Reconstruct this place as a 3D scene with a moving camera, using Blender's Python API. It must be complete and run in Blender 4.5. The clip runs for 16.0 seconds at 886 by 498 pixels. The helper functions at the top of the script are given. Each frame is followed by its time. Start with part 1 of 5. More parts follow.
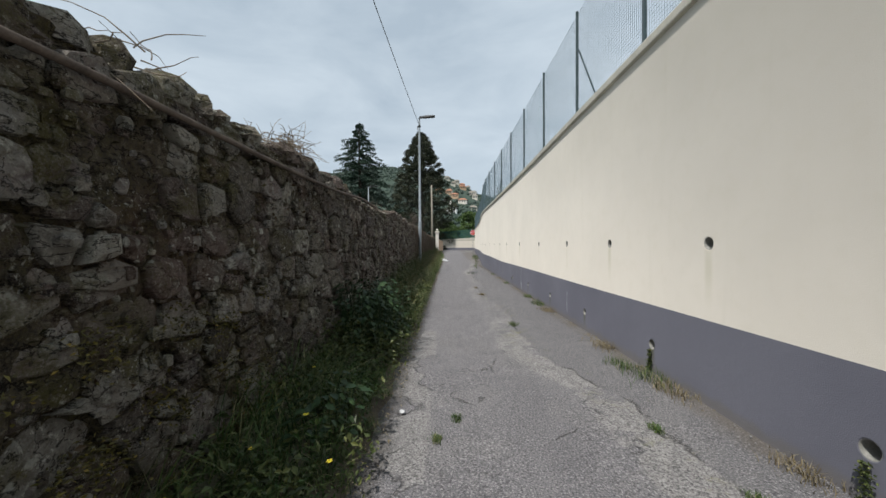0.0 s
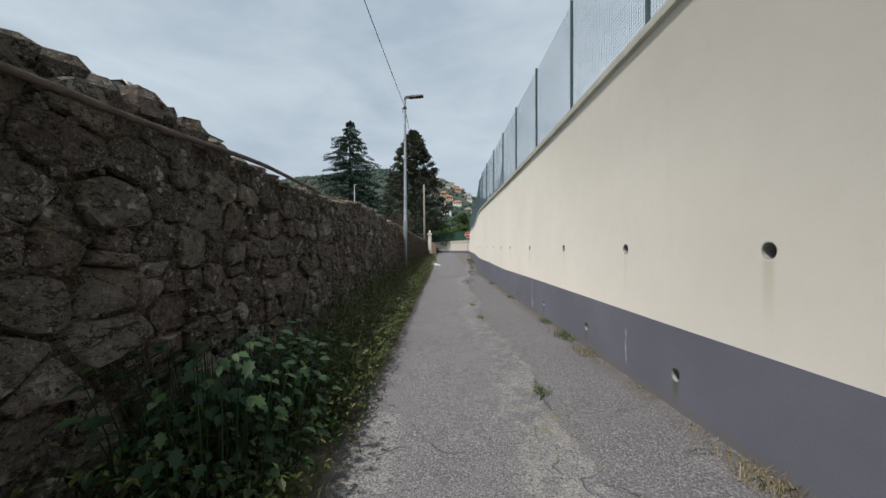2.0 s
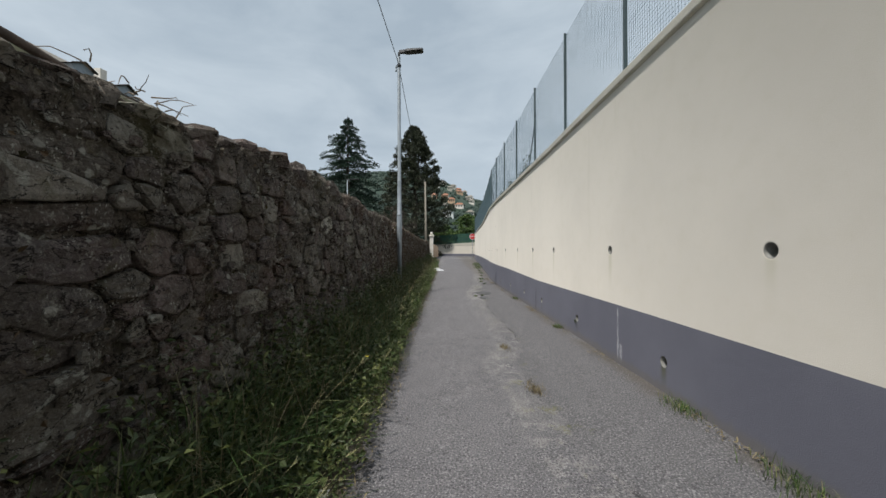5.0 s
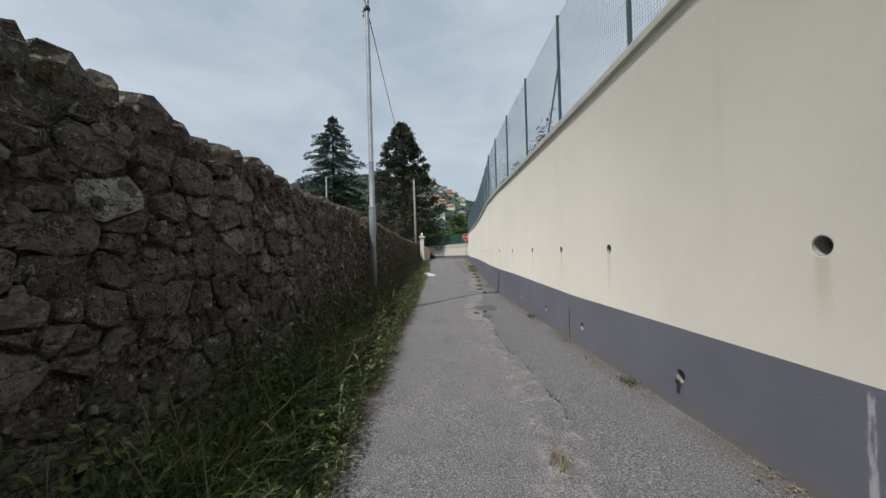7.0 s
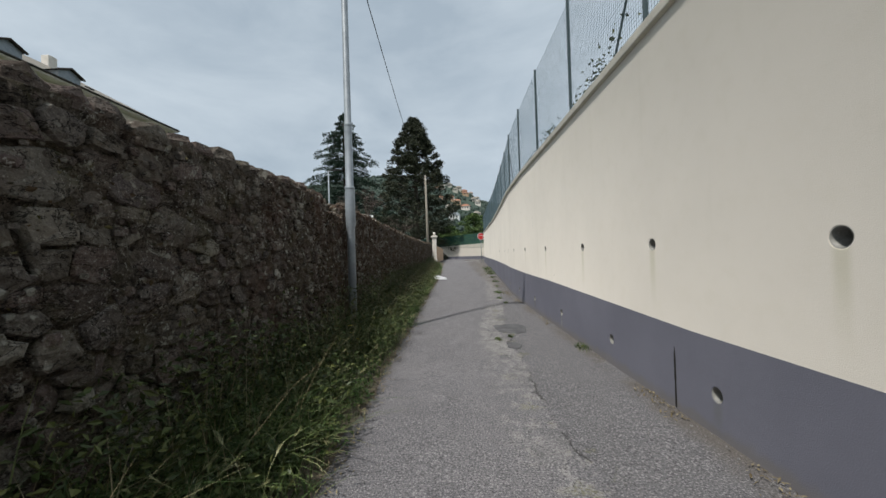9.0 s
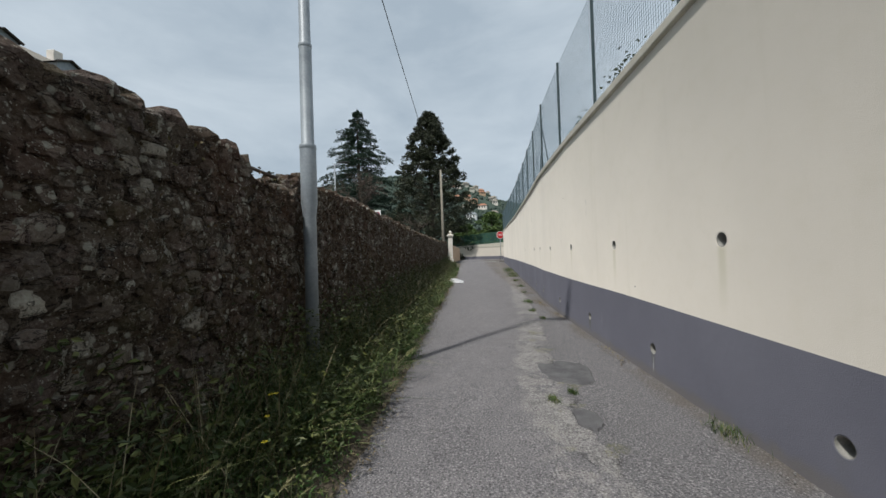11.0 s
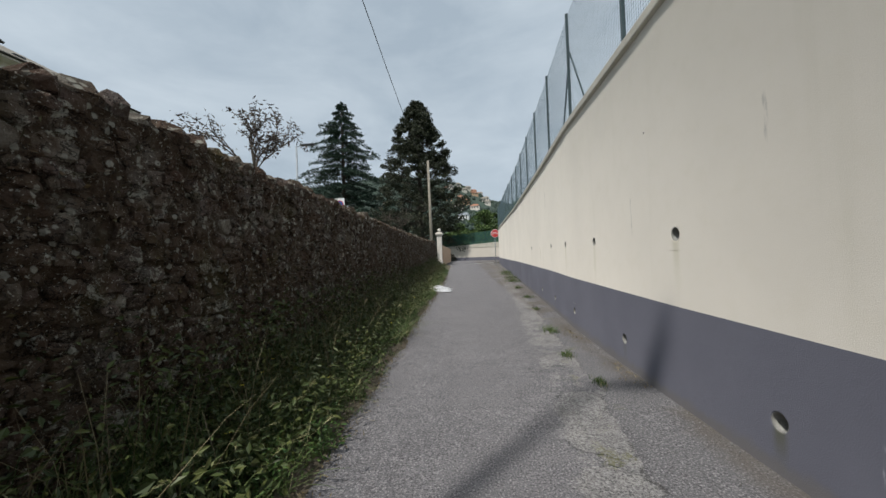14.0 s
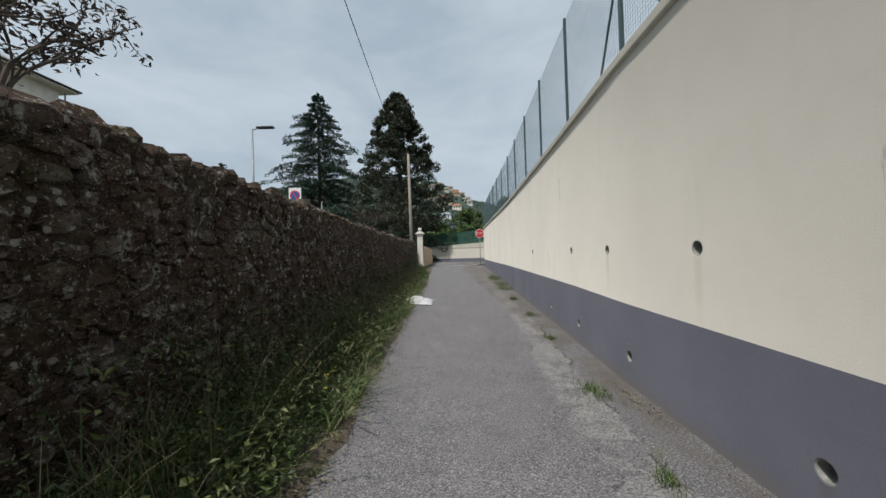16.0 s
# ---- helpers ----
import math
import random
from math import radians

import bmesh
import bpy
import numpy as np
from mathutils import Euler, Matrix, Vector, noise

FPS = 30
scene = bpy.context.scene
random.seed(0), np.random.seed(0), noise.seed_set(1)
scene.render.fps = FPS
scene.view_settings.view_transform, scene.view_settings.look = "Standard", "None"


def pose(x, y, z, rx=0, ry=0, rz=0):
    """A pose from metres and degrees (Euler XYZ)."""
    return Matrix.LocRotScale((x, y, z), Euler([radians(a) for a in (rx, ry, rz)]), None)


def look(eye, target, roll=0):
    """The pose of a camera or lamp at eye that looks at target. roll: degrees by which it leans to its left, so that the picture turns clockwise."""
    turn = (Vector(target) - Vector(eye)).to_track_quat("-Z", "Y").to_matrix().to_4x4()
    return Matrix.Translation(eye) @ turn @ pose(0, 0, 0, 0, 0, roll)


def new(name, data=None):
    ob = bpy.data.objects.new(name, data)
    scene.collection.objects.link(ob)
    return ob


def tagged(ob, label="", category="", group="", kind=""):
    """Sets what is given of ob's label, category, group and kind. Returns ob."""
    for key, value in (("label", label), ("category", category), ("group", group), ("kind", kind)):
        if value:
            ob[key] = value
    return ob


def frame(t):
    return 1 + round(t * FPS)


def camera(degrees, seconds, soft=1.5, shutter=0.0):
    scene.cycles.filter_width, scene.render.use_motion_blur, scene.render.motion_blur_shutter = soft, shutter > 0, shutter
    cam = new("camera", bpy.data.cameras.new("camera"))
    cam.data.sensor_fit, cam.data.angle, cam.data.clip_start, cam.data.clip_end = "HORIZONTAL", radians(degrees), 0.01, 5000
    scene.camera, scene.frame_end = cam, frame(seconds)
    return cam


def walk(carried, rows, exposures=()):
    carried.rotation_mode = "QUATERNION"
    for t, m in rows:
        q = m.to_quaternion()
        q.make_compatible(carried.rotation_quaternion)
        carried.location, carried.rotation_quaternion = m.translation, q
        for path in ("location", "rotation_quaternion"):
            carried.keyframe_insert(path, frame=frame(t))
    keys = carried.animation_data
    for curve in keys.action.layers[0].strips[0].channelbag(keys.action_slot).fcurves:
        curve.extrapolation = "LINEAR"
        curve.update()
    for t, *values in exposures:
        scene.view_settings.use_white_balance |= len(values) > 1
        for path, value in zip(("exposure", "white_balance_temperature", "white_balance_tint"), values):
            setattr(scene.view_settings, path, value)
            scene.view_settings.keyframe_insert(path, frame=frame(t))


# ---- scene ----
import functools

cam = camera(101.5, 16.0, soft=1.5)
PATH = [
    (0, -0.192, 1.175, 1.607, 89.27, 0.33, 0.46),
    (0.5, -0.149, 1.962, 1.595, 89.11, 0.31, 0.12),
    (1, -0.115, 2.811, 1.664, 88.97, 0.25, 0.01),
    (1.5, 0.008, 3.578, 1.670, 89.53, 0.27, -0.08),
    (2, 0.022, 4.323, 1.638, 89.67, 0.16, -0.40),
    (2.5, 0.018, 5.012, 1.592, 89.85, 0.14, -0.28),
    (3, -0.001, 5.731, 1.609, 89.98, 0.19, 0.00),
    (3.5, -0.044, 6.471, 1.625, 89.89, 0.27, 0.65),
    (4, -0.096, 7.165, 1.648, 89.98, 0.28, 0.28),
    (4.5, -0.118, 7.808, 1.614, 90.08, 0.04, 0.03),
    (7, -0.004, 11.759, 1.630, 90.41, 1.57, -1.34),
    (7.5, 0.039, 12.434, 1.635, 90.54, 1.63, -1.15),
    (8, 0.059, 13.111, 1.561, 90.46, 1.84, -1.24),
    (8.5, 0.224, 13.898, 1.583, 90.55, 1.84, -0.24),
    (11, 0.194, 17.335, 1.560, 90.69, 1.84, 3.71),
    (11.5, 0.177, 18.049, 1.521, 90.70, 1.87, 3.57),
    (12, 0.183, 18.741, 1.550, 90.73, 1.96, 3.33),
    (12.5, 0.199, 19.464, 1.561, 90.75, 2.11, 3.22),
    (13, 0.211, 20.176, 1.523, 90.85, 2.09, 2.93),
    (13.5, 0.335, 20.890, 1.533, 90.87, 2.18, 2.79),
    (14, 0.383, 21.668, 1.493, 90.85, 2.15, 2.59),
    (14.5, 0.423, 22.357, 1.474, 90.86, 2.10, 2.12),
    (15, 0.416, 23.107, 1.509, 90.82, 2.07, 1.77),
    (15.5, 0.397, 23.714, 1.549, 90.80, 1.83, 0.27),
    (16, 0.326, 24.366, 1.623, 90.73, 1.80, -0.33),
]
walk(cam, [(t, pose(x, y, z, rx, ry, rz)) for t, x, y, z, rx, ry, rz in PATH], exposures=((0, 0.18), (2, 0.06), (4, 0.0), (16, 0.0)))

# ---- light ----
world = bpy.data.worlds.new("overcast_sky")
scene.world = world
world.use_nodes = True
wn, wl = world.node_tree.nodes, world.node_tree.links
SUN_EL, SUN_DIR = radians(58), Vector((-0.63, -0.777, 0))
sky = wn.new("ShaderNodeTexSky")
sky.sky_type, sky.sun_disc = "NISHITA", False
sky.sun_elevation, sky.sun_rotation = SUN_EL, math.atan2(SUN_DIR.x, SUN_DIR.y)
sky_dim = wn.new("ShaderNodeVectorMath"); sky_dim.operation = "SCALE"; sky_dim.inputs[3].default_value = 0.09
wl.new(sky.outputs[0], sky_dim.inputs[0])
tc = wn.new("ShaderNodeTexCoord")
mp = wn.new("ShaderNodeMapping"); mp.inputs["Scale"].default_value = (1.0, 1.0, 2.6)
wl.new(tc.outputs["Generated"], mp.inputs[0])
cn = wn.new("ShaderNodeTexNoise"); cn.inputs["Scale"].default_value = 2.6; cn.inputs["Detail"].default_value = 7; cn.inputs["Roughness"].default_value = 0.55; cn.inputs["Distortion"].default_value = 0.35
wl.new(mp.outputs[0], cn.inputs["Vector"])
cr = wn.new("ShaderNodeValToRGB")
cr.color_ramp.elements[0].position, cr.color_ramp.elements[0].color = 0.34, (0.42, 0.505, 0.585, 1)
cr.color_ramp.elements[1].position, cr.color_ramp.elements[1].color = 0.72, (0.62, 0.705, 0.775, 1)
wl.new(cn.outputs["Fac"], cr.inputs[0])
mx = wn.new("ShaderNodeMix"); mx.data_type = "RGBA"; mx.inputs[0].default_value = 0.9
wl.new(sky_dim.outputs[0], mx.inputs[6]); wl.new(cr.outputs[0], mx.inputs[7])
bg = wn["Background"]
bg.inputs[1].default_value = 1.0
wl.new(mx.outputs[2], bg.inputs[0])
sun = bpy.data.lights.new("sun", "SUN")
sun.energy, sun.angle, sun.color = 3.5, radians(2.0), (1.0, 0.965, 0.92)
sun_ob = new("sun", sun)
to_sun = SUN_DIR.normalized() * math.cos(SUN_EL) + Vector((0, 0, math.sin(SUN_EL)))
sun_ob.matrix_world = look(to_sun * 60, (0, 0, 0))


# ---- materials ----
class Nodes:
    def __init__(self, name):
        self.m = bpy.data.materials.new(name)
        self.m.use_nodes = True
        self.t = self.m.node_tree
        self.bsdf = self.t.nodes["Principled BSDF"]
        self.pos = self.t.nodes.new("ShaderNodeNewGeometry").outputs["Position"]

    def put(self, socket, value):
        if hasattr(value, "is_linked"):
            self.t.links.new(value, socket)
        elif isinstance(value, tuple) and len(value) == 3 and socket.type == "RGBA":
            socket.default_value = (*value, 1)
        else:
            socket.default_value = value

    def math(self, op, a, b=0.0, c=0.0):
        n = self.t.nodes.new("ShaderNodeMath"); n.operation = op
        for s, v in zip(n.inputs, (a, b, c)):
            self.put(s, v)
        return n.outputs[0]

    def noise(self, scale, detail=4.0, rough=0.55, stretch=None, distortion=0.0):
        n = self.t.nodes.new("ShaderNodeTexNoise")
        n.inputs["Scale"].default_value, n.inputs["Detail"].default_value, n.inputs["Roughness"].default_value = scale, detail, rough
        n.inputs["Distortion"].default_value = distortion
        self.put(n.inputs["Vector"], self.scaled(stretch) if stretch else self.pos)
        return n.outputs["Fac"]

    def scaled(self, stretch):
        v = self.t.nodes.new("ShaderNodeVectorMath"); v.operation = "MULTIPLY"
        self.put(v.inputs[0], self.pos); v.inputs[1].default_value = stretch
        return v.outputs[0]

    def voronoi(self, scale, feature="F1", rand=1.0, stretch=None):
        n = self.t.nodes.new("ShaderNodeTexVoronoi"); n.feature = feature
        n.inputs["Scale"].default_value, n.inputs["Randomness"].default_value = scale, rand
        self.put(n.inputs["Vector"], self.scaled(stretch) if stretch else self.pos)
        return n.outputs["Distance"]

    def ramp(self, x, stops):
        n = self.t.nodes.new("ShaderNodeValToRGB")
        e = n.color_ramp.elements
        while len(e) < len(stops):
            e.new(0.5)
        for k, (p, c) in zip(e, stops):
            k.position, k.color = p, (*c, 1) if isinstance(c, tuple) else (c, c, c, 1)
        self.put(n.inputs[0], x)
        return n.outputs[0]

    def step(self, x, lo, hi):
        n = self.t.nodes.new("ShaderNodeMapRange"); n.clamp = True
        n.interpolation_type = "SMOOTHSTEP"
        self.put(n.inputs[0], x); n.inputs[1].default_value, n.inputs[2].default_value = lo, hi
        return n.outputs[0]

    def mix(self, f, a, b, kind="MIX"):
        n = self.t.nodes.new("ShaderNodeMix"); n.data_type = "RGBA"; n.blend_type = kind
        self.put(n.inputs[0], f); self.put(n.inputs[6], a); self.put(n.inputs[7], b)
        return n.outputs[2]

    def axis(self, k):
        n = self.t.nodes.new("ShaderNodeSeparateXYZ"); self.put(n.inputs[0], self.pos)
        return n.outputs[k]

    def rand(self):
        a = self.t.nodes.new("ShaderNodeObjectInfo").outputs["Random"]
        b = self.t.nodes.new("ShaderNodeNewGeometry").outputs["Random Per Island"]
        return self.math("FRACT", self.math("ADD", a, b))

    def done(self, color, rough=0.8, bump=None, height=0.01, metal=0.0, spec=0.4, matte=0.0):
        self.put(self.bsdf.inputs["Base Color"], color)
        self.bsdf.inputs["Diffuse Roughness"].default_value = matte
        self.put(self.bsdf.inputs["Roughness"], rough)
        self.put(self.bsdf.inputs["Metallic"], metal)
        self.put(self.bsdf.inputs["Specular IOR Level"], spec)
        if bump is not None:
            n = self.t.nodes.new("ShaderNodeBump")
            n.inputs["Strength"].default_value, n.inputs["Distance"].default_value = 1.0, height
            self.put(n.inputs["Height"], bump)
            self.t.links.new(n.outputs[0], self.bsdf.inputs["Normal"])
        return self.m


def plain(name, dark, light, scale=6.0, fine=60.0, rough=0.7, height=0.002, metal=0.0):
    n = Nodes(name)
    a, b = n.noise(scale, 5), n.noise(fine, 3)
    f = n.math("MULTIPLY_ADD", b, 0.35, n.math("MULTIPLY", a, 0.65))
    return n.done(n.mix(n.step(f, 0.3, 0.7), dark, light), rough, f, height, metal)


def lichen(n, c, far):
    """Relief shading painted as dark and pale tones, then pale grey lichen: blotches with ragged rims, round spots and
    small flecks, densest far along.
    """
    ragged = n.noise(42, 5, 0.7)
    # Dark hollows and pale high spots put the missing relief shading into the colour.
    relief_tone = n.noise(19, 8, 0.82)
    c = n.mix(n.math("MULTIPLY", n.math("SUBTRACT", 1.0, n.step(relief_tone, 0.35, 0.47)), 0.75), c, (0.018, 0.015, 0.012))
    c = n.mix(n.math("MULTIPLY", n.step(relief_tone, 0.53, 0.66), n.math("MULTIPLY_ADD", far, -0.3, 0.55)), c, (0.33, 0.295, 0.25))
    # Thin near-black lines painted for the shade in crevices.
    crevice_shade = n.math("ABSOLUTE", n.math("SUBTRACT", n.noise(4.2, 6, 0.62, (1.0, 1.0, 1.9), 0.3), 0.5))
    c = n.mix(n.math("MULTIPLY", n.math("SUBTRACT", 1.0, n.step(crevice_shade, 0.004, 0.018)), 0.85), c, (0.01, 0.008, 0.007))
    tint = n.noise(1.1, 5, 0.7)
    c = n.mix(n.math("MULTIPLY", n.step(tint, 0.54, 0.7), 0.35), c, (0.09, 0.085, 0.028))
    c = n.mix(n.math("MULTIPLY", n.math("SUBTRACT", 1.0, n.step(tint, 0.32, 0.46)), 0.3), c, (0.12, 0.06, 0.042))
    more = n.math("MULTIPLY_ADD", far, 0.025, 0.0)
    lich = n.math("MULTIPLY", n.step(n.math("ADD", n.noise(6.5, 6, 0.72, distortion=0.5), more), 0.60, 0.65), n.step(ragged, 0.38, 0.52))
    c = n.mix(n.math("MULTIPLY", lich, 0.75), c, (0.40, 0.39, 0.33))
    zone = n.step(n.math("ADD", n.noise(1.7, 3), n.math("MULTIPLY", far, 0.09)), 0.52, 0.60)
    d = n.math("ADD", n.voronoi(10.0), n.math("MULTIPLY", n.math("SUBTRACT", ragged, 0.5), 0.35))
    spots = n.math("MULTIPLY", n.math("SUBTRACT", 1.0, n.step(d, 0.17, 0.25)), zone)
    c = n.mix(n.math("MULTIPLY", spots, 0.75), c, (0.40, 0.39, 0.33))
    flecks = n.math("MULTIPLY", n.step(n.noise(48, 3, 0.6), 0.61, 0.67), n.step(n.math("ADD", n.noise(3.2, 3), n.math("MULTIPLY", far, 0.1)), 0.44, 0.58))
    return n.mix(n.math("MULTIPLY", flecks, 0.75), c, (0.46, 0.44, 0.38))


def stone_material():
    n = Nodes("rubble_stone")
    r = n.rand()
    base = n.ramp(r, [(0.0, (0.06, 0.046, 0.038)), (0.16, (0.17, 0.125, 0.108)), (0.3, (0.10, 0.085, 0.072)), (0.45, (0.24, 0.21, 0.17)), (0.58, (0.12, 0.10, 0.095)), (0.7, (0.20, 0.15, 0.135)), (0.82, (0.34, 0.31, 0.255)), (0.9, (0.14, 0.12, 0.10)), (1.0, (0.54, 0.51, 0.43))])
    mid, fine = n.noise(9, 6, 0.68), n.noise(60, 5, 0.72)
    grain = n.noise(14, 5, 0.7, (1.0, 1.0, 3.2))
    c = n.mix(n.step(mid, 0.32, 0.7), n.mix(0.35, base, (0.03, 0.025, 0.02)), base)
    c = n.mix(n.math("MULTIPLY", n.step(grain, 0.5, 0.7), 0.3), c, (0.25, 0.225, 0.195))
    speck = n.noise(26, 6, 0.78)
    c = n.mix(n.math("MULTIPLY", n.math("SUBTRACT", 1.0, n.step(speck, 0.35, 0.47)), 0.6), c, (0.022, 0.018, 0.014))
    c = n.mix(n.math("MULTIPLY", n.step(fine, 0.5, 0.68), 0.55), c, (0.33, 0.30, 0.255))
    crust = n.math("MULTIPLY", n.step(n.noise(3.0, 6, 0.72), 0.48, 0.56), n.step(speck, 0.3, 0.5))
    c = n.mix(n.math("MULTIPLY", crust, 0.5), c, (0.09, 0.074, 0.058))
    moss = n.math("MULTIPLY", n.step(n.noise(4.5, 5, 0.6), 0.56, 0.68), n.step(fine, 0.3, 0.6))
    c = n.mix(n.math("MULTIPLY", moss, 0.6), c, (0.075, 0.07, 0.022))
    far = n.step(n.axis(1), 16.0, 22.0)
    c = n.mix(n.math("MULTIPLY", n.math("MULTIPLY", far, n.step(n.noise(3.0, 6, 0.7), 0.3, 0.55)), 0.85), c, (0.075, 0.046, 0.029))
    pale = n.math("MULTIPLY", n.math("SUBTRACT", 1.0, n.step(n.axis(1), 3.6, 6.5)), n.math("MULTIPLY", n.step(r, 0.35, 0.5), n.step(n.noise(6, 6, 0.7), 0.4, 0.55)))
    c = n.mix(n.math("MULTIPLY", pale, 0.42), c, (0.40, 0.385, 0.34))
    start = n.math("SUBTRACT", 1.0, n.step(n.axis(1), 3.5, 7.0))
    # Olive moss, strengthened so that its colour also darkens the shaded near stretch.
    green = n.math("MULTIPLY", n.math("MULTIPLY", start, n.step(n.noise(2.2, 6, 0.68), 0.47, 0.6)), n.step(fine, 0.34, 0.56))
    c = n.mix(n.math("MULTIPLY", green, 0.75), c, (0.075, 0.066, 0.018))
    c = lichen(n, c, far)
    h = n.math("MULTIPLY_ADD", fine, 0.35, n.math("MULTIPLY_ADD", speck, 0.6, n.math("MULTIPLY_ADD", grain, 0.4, mid)))
    return n.done(c, 0.95, h, 0.04, spec=0.15)


def mortar_material():
    n = Nodes("old_mortar")
    a, b = n.noise(5, 6, 0.7), n.noise(38, 6, 0.75)
    c = n.ramp(n.math("MULTIPLY_ADD", b, 0.5, n.math("MULTIPLY", a, 0.5)), [(0.34, (0.016, 0.013, 0.010)), (0.48, (0.095, 0.079, 0.063)), (0.60, (0.18, 0.15, 0.12)), (0.72, (0.30, 0.27, 0.21))])
    moss = n.step(n.noise(2.6, 6, 0.7), 0.52, 0.66)
    c = n.mix(n.math("MULTIPLY", moss, 0.5), c, (0.062, 0.054, 0.022))
    start = n.math("SUBTRACT", 1.0, n.step(n.axis(1), 3.5, 7.0))
    c = n.mix(n.math("MULTIPLY", n.math("MULTIPLY", start, n.step(b, 0.42, 0.6)), 0.6), c, (0.075, 0.062, 0.016))
    far = n.step(n.axis(1), 16.0, 22.0)
    c = n.mix(n.math("MULTIPLY", n.math("MULTIPLY", far, n.step(n.noise(3.0, 6, 0.7), 0.3, 0.55)), 0.85), c, (0.06, 0.037, 0.022))
    c = lichen(n, c, far)
    return n.done(c, 0.97, n.math("MULTIPLY_ADD", b, 0.7, a), 0.06, spec=0.1)


def streaks(n, marks):
    """White run marks on the wall: y, half width, bottom, top."""
    y, z = n.axis(1), n.axis(2)
    wob = n.math("MULTIPLY", n.math("SUBTRACT", n.noise(6, 3), 0.5), 0.05)
    total = None
    for y0, w, z0, z1 in marks:
        side = n.math("SUBTRACT", 1.0, n.step(n.math("ABSOLUTE", n.math("ADD", n.math("SUBTRACT", y, y0), wob)), w * 0.4, w))
        tall = n.math("MULTIPLY", n.step(z, z0, z0 + 0.12), n.math("SUBTRACT", 1.0, n.step(z, z1 - 0.06, z1)))
        m = n.math("MULTIPLY", side, tall)
        total = m if total is None else n.math("MAXIMUM", total, m)
    return n.math("MULTIPLY", total, n.step(n.noise(14, 5, 0.6, (1, 3, 0.6)), 0.36, 0.6))


UPPER = [0.3, 2.5, 4.77, 6.93, 8.96, 11.3, 13.95, 16.7, 18.58, 20.62, 22.91, 25.14, 27.4, 29.25, 31.0, 32.9, 35.0]
LOWER = [1.1, 3.4, 5.75, 7.97, 10.22, 12.65, 15.3, 17.7, 19.65, 21.87, 24.11, 26.4, 28.68, 30.7, 32.8]


def under_holes(n, spots, top, length):
    """Soft run stains below the weep holes, strong under some and missing under others."""
    y, z = n.axis(1), n.axis(2)
    near = None
    for y0 in spots:
        d = n.math("ABSOLUTE", n.math("SUBTRACT", y, y0))
        near = d if near is None else n.math("MINIMUM", near, d)
    m = n.math("MULTIPLY", n.math("SUBTRACT", 1.0, n.step(near, 0.015, 0.075)), n.math("MULTIPLY", n.step(z, top - length, top), n.math("SUBTRACT", 1.0, n.step(z, top, top + 0.03))))
    return n.math("MULTIPLY", m, n.step(n.noise(0.55, 1), 0.36, 0.56))


def plaster_material():
    n = Nodes("cream_render")
    a, b, c2 = n.noise(0.5, 4), n.noise(5.0, 5), n.noise(140, 3, 0.6)
    c = n.mix(n.step(a, 0.3, 0.7), (0.70, 0.657, 0.582), (0.755, 0.708, 0.628))
    c = n.mix(n.math("MULTIPLY", n.step(b, 0.45, 0.75), 0.12), c, (0.60, 0.56, 0.44))
    c = n.mix(n.math("MULTIPLY", under_holes(n, UPPER, 1.54, 0.7), 0.34), c, (0.42, 0.40, 0.24))
    run = n.math("MULTIPLY", n.step(n.noise(1.0, 4, 0.6, (0.2, 3.0, 0.22)), 0.56, 0.8), 0.2)
    c = n.mix(run, c, (0.55, 0.52, 0.42))
    marks = streaks(n, [(26.05, 0.02, 1.61, 2.09), (24.1, 0.02, 2.1, 2.5), (31.7, 0.05, 2.6, 3.1)])
    c = n.mix(n.math("MULTIPLY", marks, 0.5), c, (0.36, 0.35, 0.32))
    return n.done(c, 0.9, n.math("MULTIPLY_ADD", c2, 0.4, n.math("MULTIPLY", b, 0.6)), 0.004, spec=0.2, matte=1.0)


def plinth_material():
    n = Nodes("grey_plinth_paint")
    a, b, c2 = n.noise(0.7, 4), n.noise(7, 5), n.noise(120, 3)
    c = n.mix(n.step(a, 0.3, 0.7), (0.145, 0.146, 0.178), (0.172, 0.173, 0.207))
    white = streaks(n, [(13.72, 0.032, 0.0, 0.8), (13.64, 0.045, 0.0, 0.3), (21.87, 0.022, 0.0, 0.26), (8.95, 0.03, 0.1, 0.6), (23.52, 0.02, 0.25, 0.5)])
    c = n.mix(n.math("MULTIPLY", white, 0.55), c, (0.62, 0.62, 0.63))
    c = n.mix(n.math("MULTIPLY", under_holes(n, LOWER, 0.28, 0.3), 0.75), c, (0.10, 0.10, 0.05))
    foot = n.math("MULTIPLY", n.math("SUBTRACT", 1.0, n.step(n.math("ADD", n.axis(2), n.math("MULTIPLY", b, 0.16)), 0.1, 0.2)), 0.55)
    c = n.mix(foot, c, (0.17, 0.155, 0.135))
    return n.done(c, 0.75, n.math("MULTIPLY_ADD", c2, 0.4, n.math("MULTIPLY", b, 0.6)), 0.006, spec=0.3, matte=0.45)


SEAM = ((-8, 1.6), (3.4, 1.73), (4.9, 1.68), (5.8, 1.4), (6.5, 1.15), (8.6, 1.14), (9.6, 1.25), (10.8, 1.22), (12.6, 0.93), (13.7, 0.95), (15.0, 1.27), (16.6, 1.3), (17.9, 1.15), (19.6, 1.22), (21.9, 1.28), (23.6, 1.48), (25.7, 1.84), (28.4, 2.05), (33.6, 2.55), (39.7, 2.95), (60.0, 3.9))


def seam_x(y):
    """The lengthwise joint between the old lane and the strip along the plinth."""
    return float(np.interp(y, [p[0] for p in SEAM], [p[1] for p in SEAM]))


